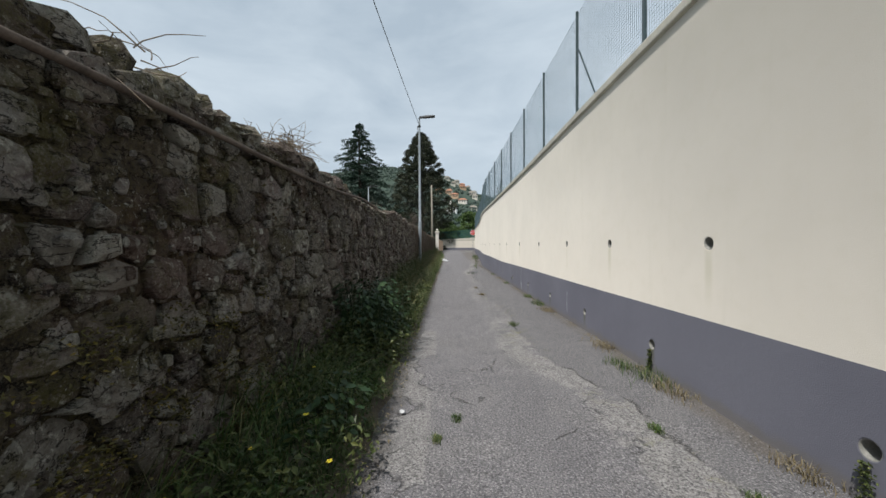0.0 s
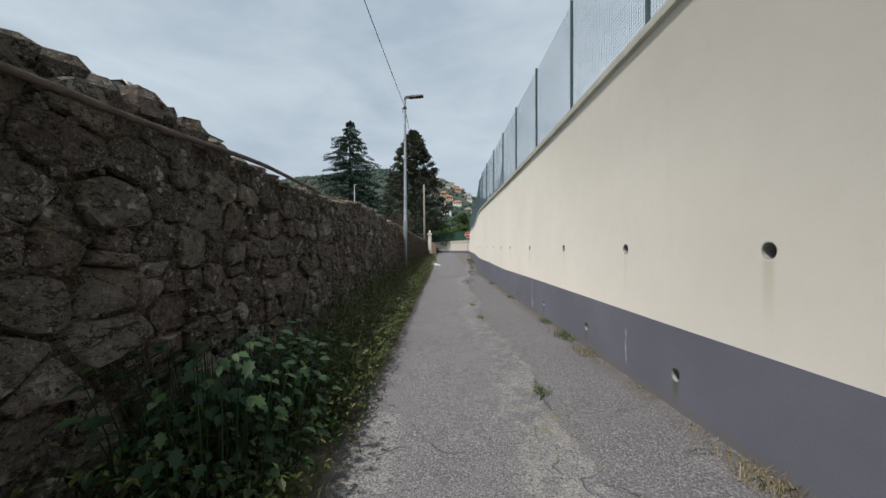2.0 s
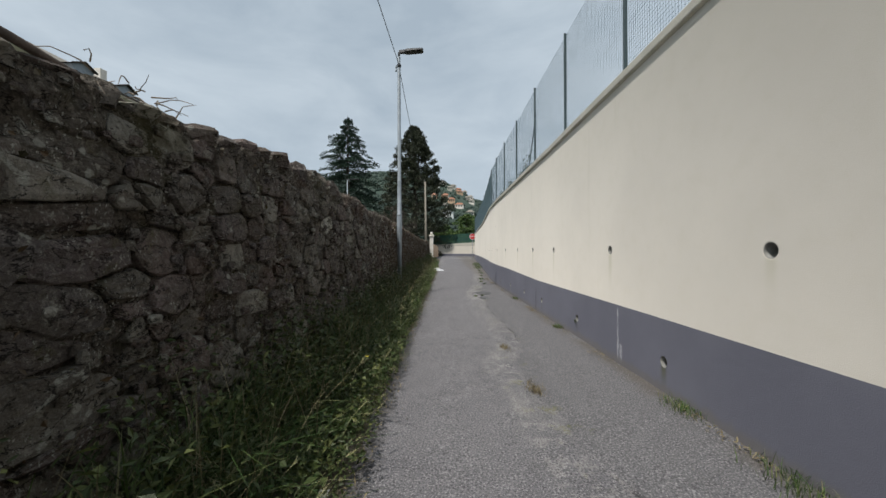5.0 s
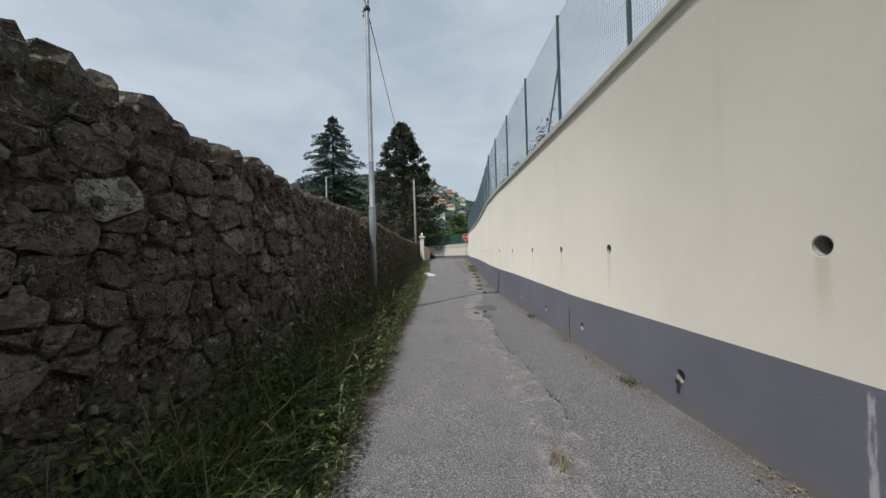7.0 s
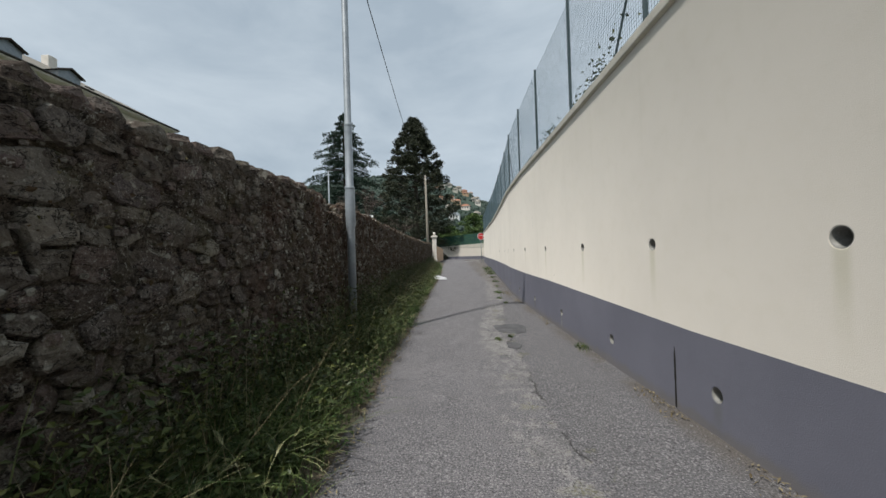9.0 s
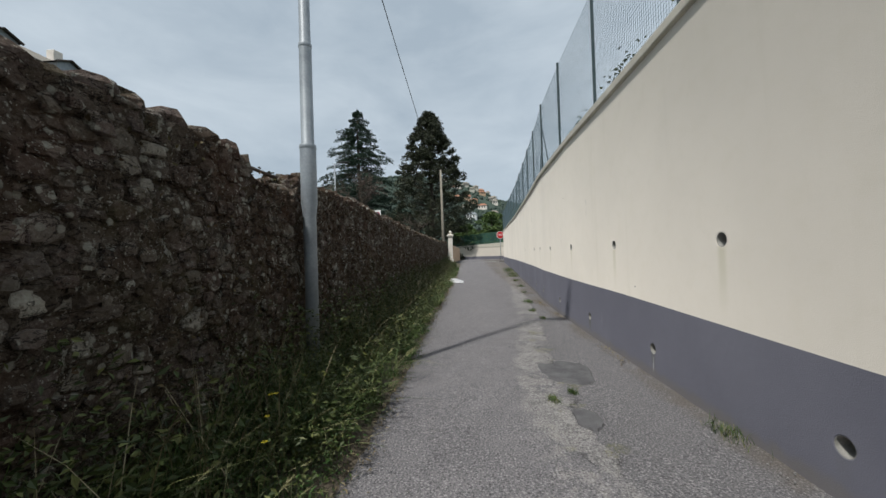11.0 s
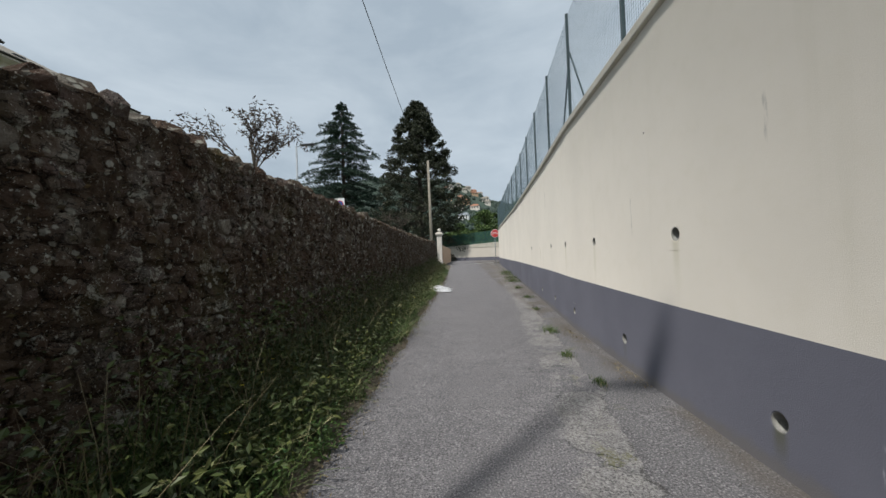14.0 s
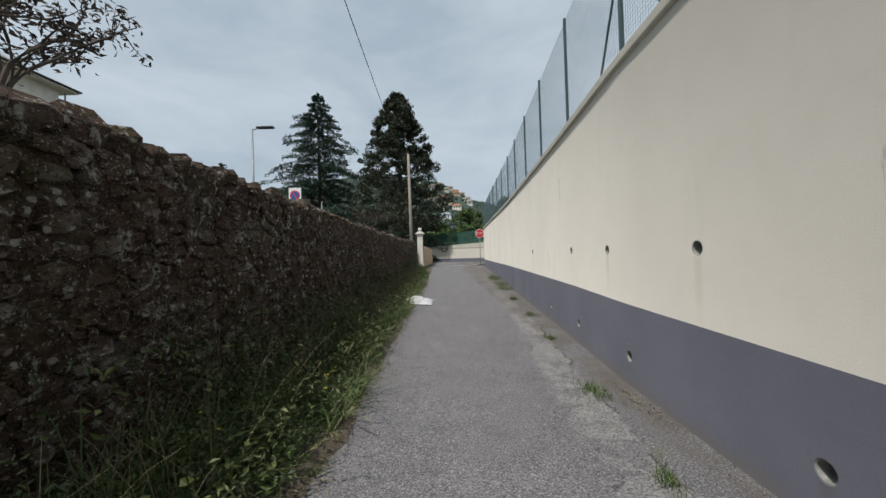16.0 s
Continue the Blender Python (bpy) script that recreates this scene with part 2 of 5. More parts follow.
def asphalt_material():
    n = Nodes("old_asphalt")
    x, y = n.axis(0), n.axis(1)
    inv = lambda v: n.math("SUBTRACT", 1.0, v)
    times = lambda *v: functools.reduce(lambda p, q: n.math("MULTIPLY", p, q), v)
    grain, grit = n.voronoi(62), n.noise(190, 3, 0.7)
    big, mid = n.noise(0.8, 5), n.noise(3.4, 6, 0.62)
    c = n.ramp(n.math("MULTIPLY_ADD", mid, 0.6, n.math("MULTIPLY", big, 0.4)), [(0.30, (0.135, 0.129, 0.136)), (0.5, (0.175, 0.168, 0.174)), (0.70, (0.212, 0.203, 0.207))])
    line = n.math("MULTIPLY", n.ramp(n.math("DIVIDE", n.math("ADD", y, 8.0), 68.0), [((p + 8.0) / 68.0, q / 4.0) for p, q in SEAM]), 4.0)
    wob = n.math("MULTIPLY", n.math("SUBTRACT", n.noise(2.2, 6, 0.68), 0.5), 0.42)
    seam = n.math("SUBTRACT", n.math("SUBTRACT", x, line), wob)
    strip = n.step(seam, -0.02, 0.02)
    c = n.mix(n.math("MULTIPLY", strip, 0.5), c, (0.138, 0.135, 0.137))
    start, stop = inv(n.step(y, 7.0, 9.5)), n.step(y, 19.0, 21.5)
    near_seam = times(inv(n.step(n.math("ABSOLUTE", n.math("ADD", seam, 0.2)), 0.14, 0.42)), inv(strip))
    left = n.math("MULTIPLY", inv(n.step(x, -0.52, -0.2)), start)
    zone = n.math("MAXIMUM", n.math("MULTIPLY", near_seam, n.math("MULTIPLY_ADD", n.math("MAXIMUM", start, stop), 0.6, 0.4)), n.math("MAXIMUM", left, n.math("MULTIPLY", start, 0.36)))
    plates = n.noise(0.95, 4, 0.5, distortion=0.2)
    plates = n.math("ADD", plates, n.math("MULTIPLY_ADD", left, 0.06, n.math("MULTIPLY", n.math("MULTIPLY", near_seam, n.math("MAXIMUM", start, stop)), 0.05)))
    bare = n.math("MULTIPLY", n.step(plates, 0.515, 0.53), n.step(zone, 0.25, 0.6))
    rough = n.noise(34, 5, 0.72)
    c = n.mix(n.math("MULTIPLY", bare, 0.72), c, n.ramp(rough, [(0.36, (0.12, 0.115, 0.11)), (0.5, (0.26, 0.25, 0.24)), (0.66, (0.44, 0.425, 0.40))]))
    worn = n.math("MULTIPLY", near_seam, n.step(n.noise(5.2, 6, 0.7), 0.5, 0.58))
    c = n.mix(n.math("MULTIPLY", worn, 0.5), c, (0.36, 0.345, 0.32))
    rim = times(inv(n.step(n.math("ABSOLUTE", n.math("SUBTRACT", plates, 0.512)), 0.002, 0.010)), n.step(zone, 0.3, 0.6), n.math("MAXIMUM", left, n.step(n.noise(1.8, 3), 0.45, 0.58)))
    edge = n.math("MULTIPLY", inv(n.step(n.math("ABSOLUTE", seam), 0.004, 0.028)), n.step(n.noise(1.5, 4, 0.6), 0.47, 0.58))
    hair = times(inv(n.step(n.math("ABSOLUTE", n.math("SUBTRACT", n.noise(0.62, 5, 0.5), 0.5)), 0.001, 0.0045)), n.step(n.noise(1.3, 2), 0.52, 0.6), inv(n.step(y, 9.5, 12.0)))
    lines = n.math("MAXIMUM", n.math("MULTIPLY", rim, 0.8), n.math("MAXIMUM", hair, edge))
    c = n.mix(n.math("MULTIPLY", lines, 0.75), c, (0.05, 0.048, 0.045))
    damp = times(n.step(n.noise(1.9, 5, 0.6), 0.57, 0.68), inv(n.step(n.math("ABSOLUTE", n.math("ADD", seam, 0.35)), 0.2, 0.6)))
    c = n.mix(n.math("MULTIPLY", damp, 0.45), c, (0.075, 0.072, 0.074))
    peb = n.noise(66, 3, 0.6)
    c = n.mix(n.math("MULTIPLY", n.step(peb, 0.55, 0.63), 0.62), c, (0.45, 0.432, 0.425))
    c = n.mix(n.math("MULTIPLY", inv(n.step(peb, 0.38, 0.46)), 0.78), c, (0.055, 0.053, 0.057))
    c = n.mix(n.math("MULTIPLY", n.step(grit, 0.52, 0.72), 0.38), c, (0.36, 0.35, 0.345))
    c = n.mix(n.math("MULTIPLY", inv(n.step(grit, 0.3, 0.46)), 0.42), c, (0.06, 0.058, 0.06))
    moss = times(inv(n.step(n.math("ABSOLUTE", n.math("ADD", seam, 0.08)), 0.1, 0.35)), n.step(n.noise(2.6, 5, 0.65), 0.56, 0.64), n.step(n.noise(34, 4, 0.7), 0.42, 0.56))
    c = n.mix(n.math("MULTIPLY", moss, 0.65), c, (0.15, 0.15, 0.06))
    soil = n.math("MULTIPLY", inv(n.step(n.math("ADD", x, n.math("MULTIPLY", mid, 0.25)), -0.62, -0.44)), 0.6)
    c = n.mix(soil, c, (0.075, 0.068, 0.06))
    wall_foot = n.math("SUBTRACT", 2.4, n.math("ADD", x, n.math("MULTIPLY", mid, 0.4)))
    dirt = times(inv(n.step(wall_foot, -0.16, 0.12)), n.step(n.noise(1.1, 4), 0.36, 0.56), 0.6)
    c = n.mix(dirt, c, (0.12, 0.10, 0.078))
    h = n.math("SUBTRACT", n.math("MULTIPLY_ADD", grain, 0.6, n.math("MULTIPLY_ADD", n.math("MULTIPLY", bare, rough), 0.7, n.math("MULTIPLY", grit, 0.6))), n.math("MULTIPLY_ADD", bare, 0.5, n.math("MULTIPLY", lines, 1.5)))
    return n.done(c, 0.93, h, 0.013, spec=0.25, matte=0.2)


def leaf_material(name, stops, rough=0.6):
    n = Nodes(name)
    c = n.mix(n.math("MULTIPLY", n.step(n.noise(3.5, 4), 0.4, 0.7), 0.5), n.ramp(n.rand(), stops), (stops[0][1][0] * 0.6, stops[0][1][1] * 0.6, stops[0][1][2] * 0.6))
    m = n.done(c, rough, None, spec=0.3)
    n.bsdf.inputs["Transmission Weight"].default_value = 0.0
    return m


STONE, MORTAR, PLASTER, PLINTH, ASPHALT = stone_material(), mortar_material(), plaster_material(), plinth_material(), asphalt_material()
CONCRETE = plain("coping_concrete", (0.42, 0.40, 0.34), (0.56, 0.53, 0.45), 3, 50, 0.85, 0.004)
STEEL = plain("galvanised_steel", (0.22, 0.245, 0.265), (0.33, 0.36, 0.38), 4, 40, 0.5, 0.001, 0.2)
RUST = plain("rusty_iron", (0.05, 0.036, 0.028), (0.13, 0.098, 0.076), 7, 70, 0.85, 0.003)
POST = plain("dark_green_post", (0.035, 0.06, 0.065), (0.06, 0.085, 0.09), 5, 50, 0.5, 0.001)
WIRE = plain("coated_mesh_wire", (0.07, 0.11, 0.13), (0.11, 0.16, 0.18), 5, 50, 0.5, 0.0)
BLACK = plain("black_plastic", (0.012, 0.013, 0.014), (0.03, 0.03, 0.032), 8, 50, 0.5, 0.001)
PIPE = plain("grey_drain_pipe", (0.17, 0.165, 0.15), (0.32, 0.31, 0.28), 20, 90, 0.6, 0.002)
# Near-black colour that stands in for the shade inside holes and the joint.
DARKHOLE = plain("hole_dark", (0.01, 0.01, 0.008), (0.035, 0.03, 0.024), 40, 120, 0.9, 0.01)
SOIL = plain("dark_soil", (0.05, 0.04, 0.028), (0.15, 0.125, 0.09), 3, 45, 0.95, 0.03)
FIELD = plain("meadow_ground", (0.03, 0.045, 0.018), (0.075, 0.09, 0.035), 0.06, 3, 0.95, 0.05)
PATCH = plain("fresh_asphalt_patch", (0.07, 0.069, 0.072), (0.14, 0.137, 0.139), 5, 160, 0.9, 0.004)
GRASS = leaf_material("grass_blade", [(0.0, (0.026, 0.052, 0.013)), (0.5, (0.055, 0.10, 0.024)), (0.8, (0.11, 0.155, 0.042)), (0.93, (0.21, 0.20, 0.085)), (1.0, (0.36, 0.32, 0.18))])
ARCHING = leaf_material("pale_meadow_grass", [(0.0, (0.04, 0.075, 0.02)), (0.5, (0.085, 0.125, 0.036)), (0.85, (0.155, 0.185, 0.065)), (1.0, (0.34, 0.32, 0.18))])
AWN = leaf_material("pale_seed_head", [(0.0, (0.17, 0.17, 0.07)), (0.6, (0.30, 0.29, 0.14)), (1.0, (0.44, 0.41, 0.25))])
EDGELEAF = leaf_material("bright_edge_weed", [(0.0, (0.03, 0.068, 0.016)), (0.6, (0.065, 0.125, 0.03)), (1.0, (0.13, 0.19, 0.055))], 0.5)
DRYGRASS = leaf_material("dry_grass", [(0.0, (0.12, 0.09, 0.05)), (0.6, (0.22, 0.18, 0.10)), (1.0, (0.34, 0.29, 0.18))])
WEED = leaf_material("weed_leaf", [(0.0, (0.03, 0.042, 0.013)), (0.6, (0.062, 0.085, 0.024)), (1.0, (0.14, 0.15, 0.045))], 0.5)
BROAD = leaf_material("broad_leaf", [(0.0, (0.012, 0.031, 0.010)), (0.7, (0.023, 0.052, 0.016)), (1.0, (0.048, 0.085, 0.026))], 0.6)
IVY = leaf_material("wall_ivy", [(0.0, (0.03, 0.03, 0.012)), (0.5, (0.07, 0.045, 0.024)), (0.8, (0.11, 0.068, 0.034)), (1.0, (0.12, 0.11, 0.036))])
MOSSLEAF = leaf_material("olive_moss", [(0.0, (0.05, 0.045, 0.012)), (0.6, (0.10, 0.085, 0.022)), (0.9, (0.17, 0.14, 0.03)), (1.0, (0.26, 0.18, 0.04))])
FLOWER = plain("yellow_petal", (0.65, 0.50, 0.02), (0.8, 0.66, 0.05), 30, 90, 0.6, 0.0)
CEDAR = leaf_material("cedar_needles", [(0.0, (0.022, 0.044, 0.032)), (0.6, (0.042, 0.078, 0.054)), (1.0, (0.075, 0.12, 0.08))])
CYPRESS = leaf_material("cypress_foliage", [(0.0, (0.020, 0.024, 0.015)), (0.6, (0.044, 0.052, 0.028)), (1.0, (0.085, 0.094, 0.05))])
DECID = leaf_material("broadleaf_foliage", [(0.0, (0.045, 0.09, 0.024)), (0.6, (0.09, 0.15, 0.04)), (1.0, (0.16, 0.21, 0.07))])
OLIVE = leaf_material("grey_brown_leaf", [(0.0, (0.06, 0.045, 0.04)), (0.6, (0.12, 0.09, 0.075)), (1.0, (0.17, 0.15, 0.11))])
BARK = plain("grey_bark", (0.035, 0.028, 0.022), (0.11, 0.09, 0.07), 9, 60, 0.95, 0.02)
TWIG = plain("dry_twig", (0.13, 0.10, 0.075), (0.28, 0.23, 0.17), 12, 80, 0.9, 0.004)
WOODPOLE = plain("weathered_pole", (0.20, 0.175, 0.14), (0.36, 0.32, 0.26), 5, 60, 0.85, 0.004)
STUCCO = plain("white_stucco", (0.62, 0.57, 0.50), (0.78, 0.73, 0.66), 2, 40, 0.85, 0.004)
PEACH = plain("peach_stucco", (0.50, 0.33, 0.21), (0.60, 0.42, 0.28), 2, 40, 0.85, 0.004)
ROOF = plain("slate_roof", (0.19, 0.17, 0.14), (0.31, 0.28, 0.23), 1.2, 12, 0.8, 0.02)
TILE = plain("terracotta_roof", (0.27, 0.12, 0.07), (0.42, 0.22, 0.14), 0.8, 8, 0.85, 0.02)
FASCIA = plain("dark_eaves", (0.03, 0.025, 0.022), (0.07, 0.06, 0.05), 3, 30, 0.8, 0.002)
RED = plain("red_enamel", (0.50, 0.025, 0.025), (0.62, 0.05, 0.045), 5, 50, 0.4, 0.0)
WHITE = plain("white_enamel", (0.72, 0.72, 0.70), (0.82, 0.82, 0.80), 5, 50, 0.4, 0.0)
BLUE = plain("blue_enamel", (0.02, 0.08, 0.30), (0.03, 0.11, 0.38), 5, 50, 0.4, 0.0)
SCREEN = plain("green_windbreak_net", (0.02, 0.07, 0.055), (0.04, 0.11, 0.085), 2, 60, 0.8, 0.002)
LINE = plain("worn_road_paint", (0.38, 0.38, 0.36), (0.62, 0.62, 0.60), 4, 40, 0.8, 0.001)
BAG = plain("dirty_white_plastic", (0.46, 0.46, 0.46), (0.72, 0.72, 0.73), 10, 60, 0.45, 0.004)
GLASS = plain("dark_window_glass", (0.02, 0.025, 0.03), (0.05, 0.055, 0.06), 4, 30, 0.12, 0.0)
GRAVEL = plain("grey_gravel", (0.12, 0.115, 0.11), (0.30, 0.29, 0.28), 30, 90, 0.9, 0.004)
CABLE = plain("black_cable", (0.015, 0.015, 0.016), (0.03, 0.03, 0.03), 4, 30, 0.6, 0.0)
# Distance haze is mixed into these two: bluish greens of low contrast.
HILL = plain("hazy_wooded_hill", (0.036, 0.056, 0.044), (0.052, 0.078, 0.056), 0.03, 0.4, 0.95, 0.6)
FARWOOD = leaf_material("hazy_far_wood", [(0.0, (0.034, 0.054, 0.042)), (0.6, (0.042, 0.066, 0.049)), (1.0, (0.054, 0.08, 0.056))])


# ---- building helpers ----
def mesh_of(name, verts, faces, mat, smooth=False):
    me = bpy.data.meshes.new(name)
    me.from_pydata([tuple(v) for v in verts], [], [tuple(int(i) for i in q) for q in faces])
    me.materials.append(mat)
    if smooth:
        me.polygons.foreach_set("use_smooth", [True] * len(me.polygons))
    me.update()
    return me


def part(name, me, parent=None, label="", at=None):
    ob = new(name, me)
    if at is not None:
        ob.matrix_basis = at
    if parent is not None:
        ob.parent = parent
    if label:
        ob["label"] = label
    return ob


def thing(name, label, category, group="", kind="", at=None):
    ob = new(name)
    if at is not None:
        ob.matrix_basis = at
    return tagged(ob, label, category, group, kind)


class Geo:
    """Collects vertices and faces of one mesh."""
    def __init__(self):
        self.v, self.f = [], []

    def add(self, verts, faces):
        k = len(self.v)
        self.v.extend(verts)
        self.f.extend([tuple(i + k for i in q) for q in faces])
        return self

    def box(self, a, b, bevel=0.0):
        (x0, y0, z0), (x1, y1, z1) = a, b
        if bevel <= 0:
            vs = [(x, y, z) for z in (z0, z1) for y in (y0, y1) for x in (x0, x1)]
            return self.add(vs, [(0, 2, 3, 1), (4, 5, 7, 6), (0, 1, 5, 4), (2, 6, 7, 3), (0, 4, 6, 2), (1, 3, 7, 5)])
        e = bevel
        ring = [(x0 + e, y0), (x1 - e, y0), (x1, y0 + e), (x1, y1 - e), (x1 - e, y1), (x0 + e, y1), (x0, y1 - e), (x0, y0 + e)]
        cx, cy = (x0 + x1) / 2, (y0 + y1) / 2
        kx, ky = max(0.1, 1 - 2 * e / (x1 - x0)), max(0.1, 1 - 2 * e / (y1 - y0))
        inner = [(cx + (x - cx) * kx, cy + (y - cy) * ky) for x, y in ring]
        vs = [(x, y, z0) for x, y in inner] + [(x, y, z0 + e) for x, y in ring] + [(x, y, z1 - e) for x, y in ring] + [(x, y, z1) for x, y in inner]
        fs = [tuple(range(7, -1, -1)), tuple(range(24, 32))]
        for k in range(3):
            fs += [(k * 8 + i, k * 8 + (i + 1) % 8, k * 8 + 8 + (i + 1) % 8, k * 8 + 8 + i) for i in range(8)]
        return self.add(vs, fs)

    def tube(self, pts, radii, seg=8, caps=True):
        pts = [Vector(p) for p in pts]
        if not isinstance(radii, (list, tuple)):
            radii = [radii] * len(pts)
        vs, fs = [], []
        for i, p in enumerate(pts):
            d = (pts[min(i + 1, len(pts) - 1)] - pts[max(i - 1, 0)]).normalized()
            a = d.cross(Vector((0, 0, 1)) if abs(d.z) < 0.9 else Vector((1, 0, 0))).normalized()
            b = d.cross(a)
            for k in range(seg):
                t = 2 * math.pi * k / seg
                vs.append(tuple(p + (a * math.cos(t) + b * math.sin(t)) * radii[i]))
        for i in range(len(pts) - 1):
            for k in range(seg):
                q = (k + 1) % seg
                fs.append((i * seg + k, i * seg + q, i * seg + seg + q, i * seg + seg + k))
        if caps:
            fs += [tuple(range(seg - 1, -1, -1)), tuple(range(len(vs) - seg, len(vs)))]
        return self.add(vs, fs)

    def lathe(self, x, y, profile, seg=16):
        vs = [(x + r * math.cos(2 * math.pi * k / seg), y + r * math.sin(2 * math.pi * k / seg), z) for r, z in profile for k in range(seg)]
        fs = [(i * seg + k, i * seg + (k + 1) % seg, (i + 1) * seg + (k + 1) % seg, (i + 1) * seg + k) for i in range(len(profile) - 1) for k in range(seg)]
        fs += [tuple(range(seg - 1, -1, -1)), tuple(range(len(vs) - seg, len(vs)))]
        return self.add(vs, fs)

    def mesh(self, name, mat, smooth=False):
        return mesh_of(name, self.v, self.f, mat, smooth)


def east_x(y):
    """Where the cream wall's face stands; it swings outward past the lamp."""
    return float(np.interp(y, (-10, 25.2, 28.7, 31.7, 36.7, 41.7, 49.7, 58), (2.4, 2.4, 2.53, 2.78, 3.15, 3.5, 3.9, 4.35)))


def east_top(y):
    return float(np.interp(y, (-10, 4, 8, 12, 17, 23.7, 60), (4.13, 4.11, 4.05, 3.96, 3.88, 3.81, 3.79)))


def lane_edge(y):
    """Where the asphalt meets the verge."""
    return float(np.interp(y, (-8, 0, 10, 22, 30, 40, 60), (-0.85, -0.84, -0.78, -0.66, -0.6, -0.5, -0.4)))


def level(y):
    """Height of the lane: flat, then a gentle rise to the crossroad."""
    return float(np.interp(y, (-10, 40, 60, 400), (0, 0, 0.45, 0.45)))


# ---- ground and lane ----
def build_ground():
    ys = [-600, -60, -10, 0, 20, 40, 50, 60, 80, 120, 200, 400, 2500]
    xs = [-2500, -400, -100, -30, -8, -2, 2, 8, 30, 100, 400, 2500]
    vs = [(x, y, level(y) - 0.08) for y in ys for x in xs]
    w = len(xs)
    fs = [(j * w + i, j * w + i + 1, j * w + w + i + 1, j * w + w + i) for j in range(len(ys) - 1) for i in range(w - 1)]
    tagged(part("ground", mesh_of("ground", vs, fs, FIELD)), "dark green meadow ground reaching the horizon", "ground", kind="structure")


def build_lane():
    ys, n = np.arange(-8, 60.01, 0.16), 30
    vs, fs = [], []
    for y in ys:
        x0, x1 = -1.05, east_x(y) + 0.02
        for i in range(n):
            x = x0 + (x1 - x0) * i / (n - 1)
            d = 0.012 * (noise.noise(Vector((x * 1.3, y * 1.1, 0))) + 0.6 * noise.noise(Vector((x * 5, y * 5, 3))))
            seam = -0.014 * math.exp(-((x - seam_x(y)) / 0.1) ** 2)
            vs.append((x, y, level(y) + d + seam - 0.01 * abs(x - 0.7)))
    for j in range(len(ys) - 1):
        for i in range(n - 1):
            a = j * n + i
            fs.append((a, a + 1, a + n + 1, a + n))
    lane = part("road", mesh_of("road", vs, fs, ASPHALT, True))
    tagged(lane, "cracked grey asphalt lane with a lengthwise repair seam", "road", kind="structure")
    cross = Geo().add([(-40, 59.5, 0.46), (40, 59.5, 0.46), (40, 84, 0.47), (-40, 84, 0.47)], [(0, 1, 2, 3)])
    tagged(part("cross_road", cross.mesh("cross_road", ASPHALT)), "grey asphalt crossroad at the lane's end", "road", kind="structure")
    mark = Geo().add([(0.9, 58.2, level(58.2) + 0.02), (3.9, 58.9, level(58.9) + 0.02), (3.9, 59.25, level(59.25) + 0.02), (0.9, 58.55, level(58.55) + 0.02)], [(0, 1, 2, 3)])
    tagged(part("stop_line", mark.mesh("stop_line", LINE)), "worn white stop line painted across the asphalt", "road marking")


def build_patch(x, y, rx, ry, z, mat, label, category, name, seed):
    rnd = random.Random(seed)
    n = 26
    r = [1 + 0.42 * noise.noise(Vector((math.cos(2 * math.pi * k / n) * 1.4, math.sin(2 * math.pi * k / n) * 1.4, seed))) + rnd.uniform(-0.07, 0.07) for k in range(n)]
    ring = [(x + rx * r[k] * math.cos(2 * math.pi * k / n), y + ry * r[k] * math.sin(2 * math.pi * k / n)) for k in range(n)]
    vs = [(px, py, z - 0.02) for px, py in ring] + [(x + (px - x) * 0.93, y + (py - y) * 0.93, z) for px, py in ring] + [(x, y, z + 0.002)]
    fs = [(k, (k + 1) % n, n + (k + 1) % n, n + k) for k in range(n)] + [(n + k, n + (k + 1) % n, 2 * n) for k in range(n)]
    tagged(part(name, mesh_of(name, vs, fs, mat)), label, category)


def build_verge():
    ys, n = np.arange(-8, 57, 0.2), 12
    vs, fs = [], []
    for y in ys:
        edge = lane_edge(y) + 0.09 * noise.noise(Vector((0, y * 0.7, 2))) + 0.05 * noise.noise(Vector((0, y * 3.1, 5)))
        for i in range(n):
            k = i / (n - 1)
            x = edge + (-1.95 - edge) * k
            z = level(y) - 0.02 + 0.22 * k ** 0.8 + (0.03 * noise.noise(Vector((x * 4, y * 3, 1))) if i else 0)
            vs.append((x, y, z))
    for j in range(len(ys) - 1):
        for i in range(n - 1):
            a = j * n + i
            fs.append((a + 1, a, a + n, a + n + 1))
    tagged(part("verge", mesh_of("verge", vs, fs, SOIL, True)), "raised strip of dark soil under the stone wall", "verge", kind="structure")


# ---- cream retaining wall with weep holes ----
HOLE_R, CELL = 0.064, 0.15


def plinth_top(y):
    return float(np.interp(y, (0, 8, 13, 18, 22.7, 30.7), (0.86, 0.82, 0.82, 0.80, 0.90, 0.97)))


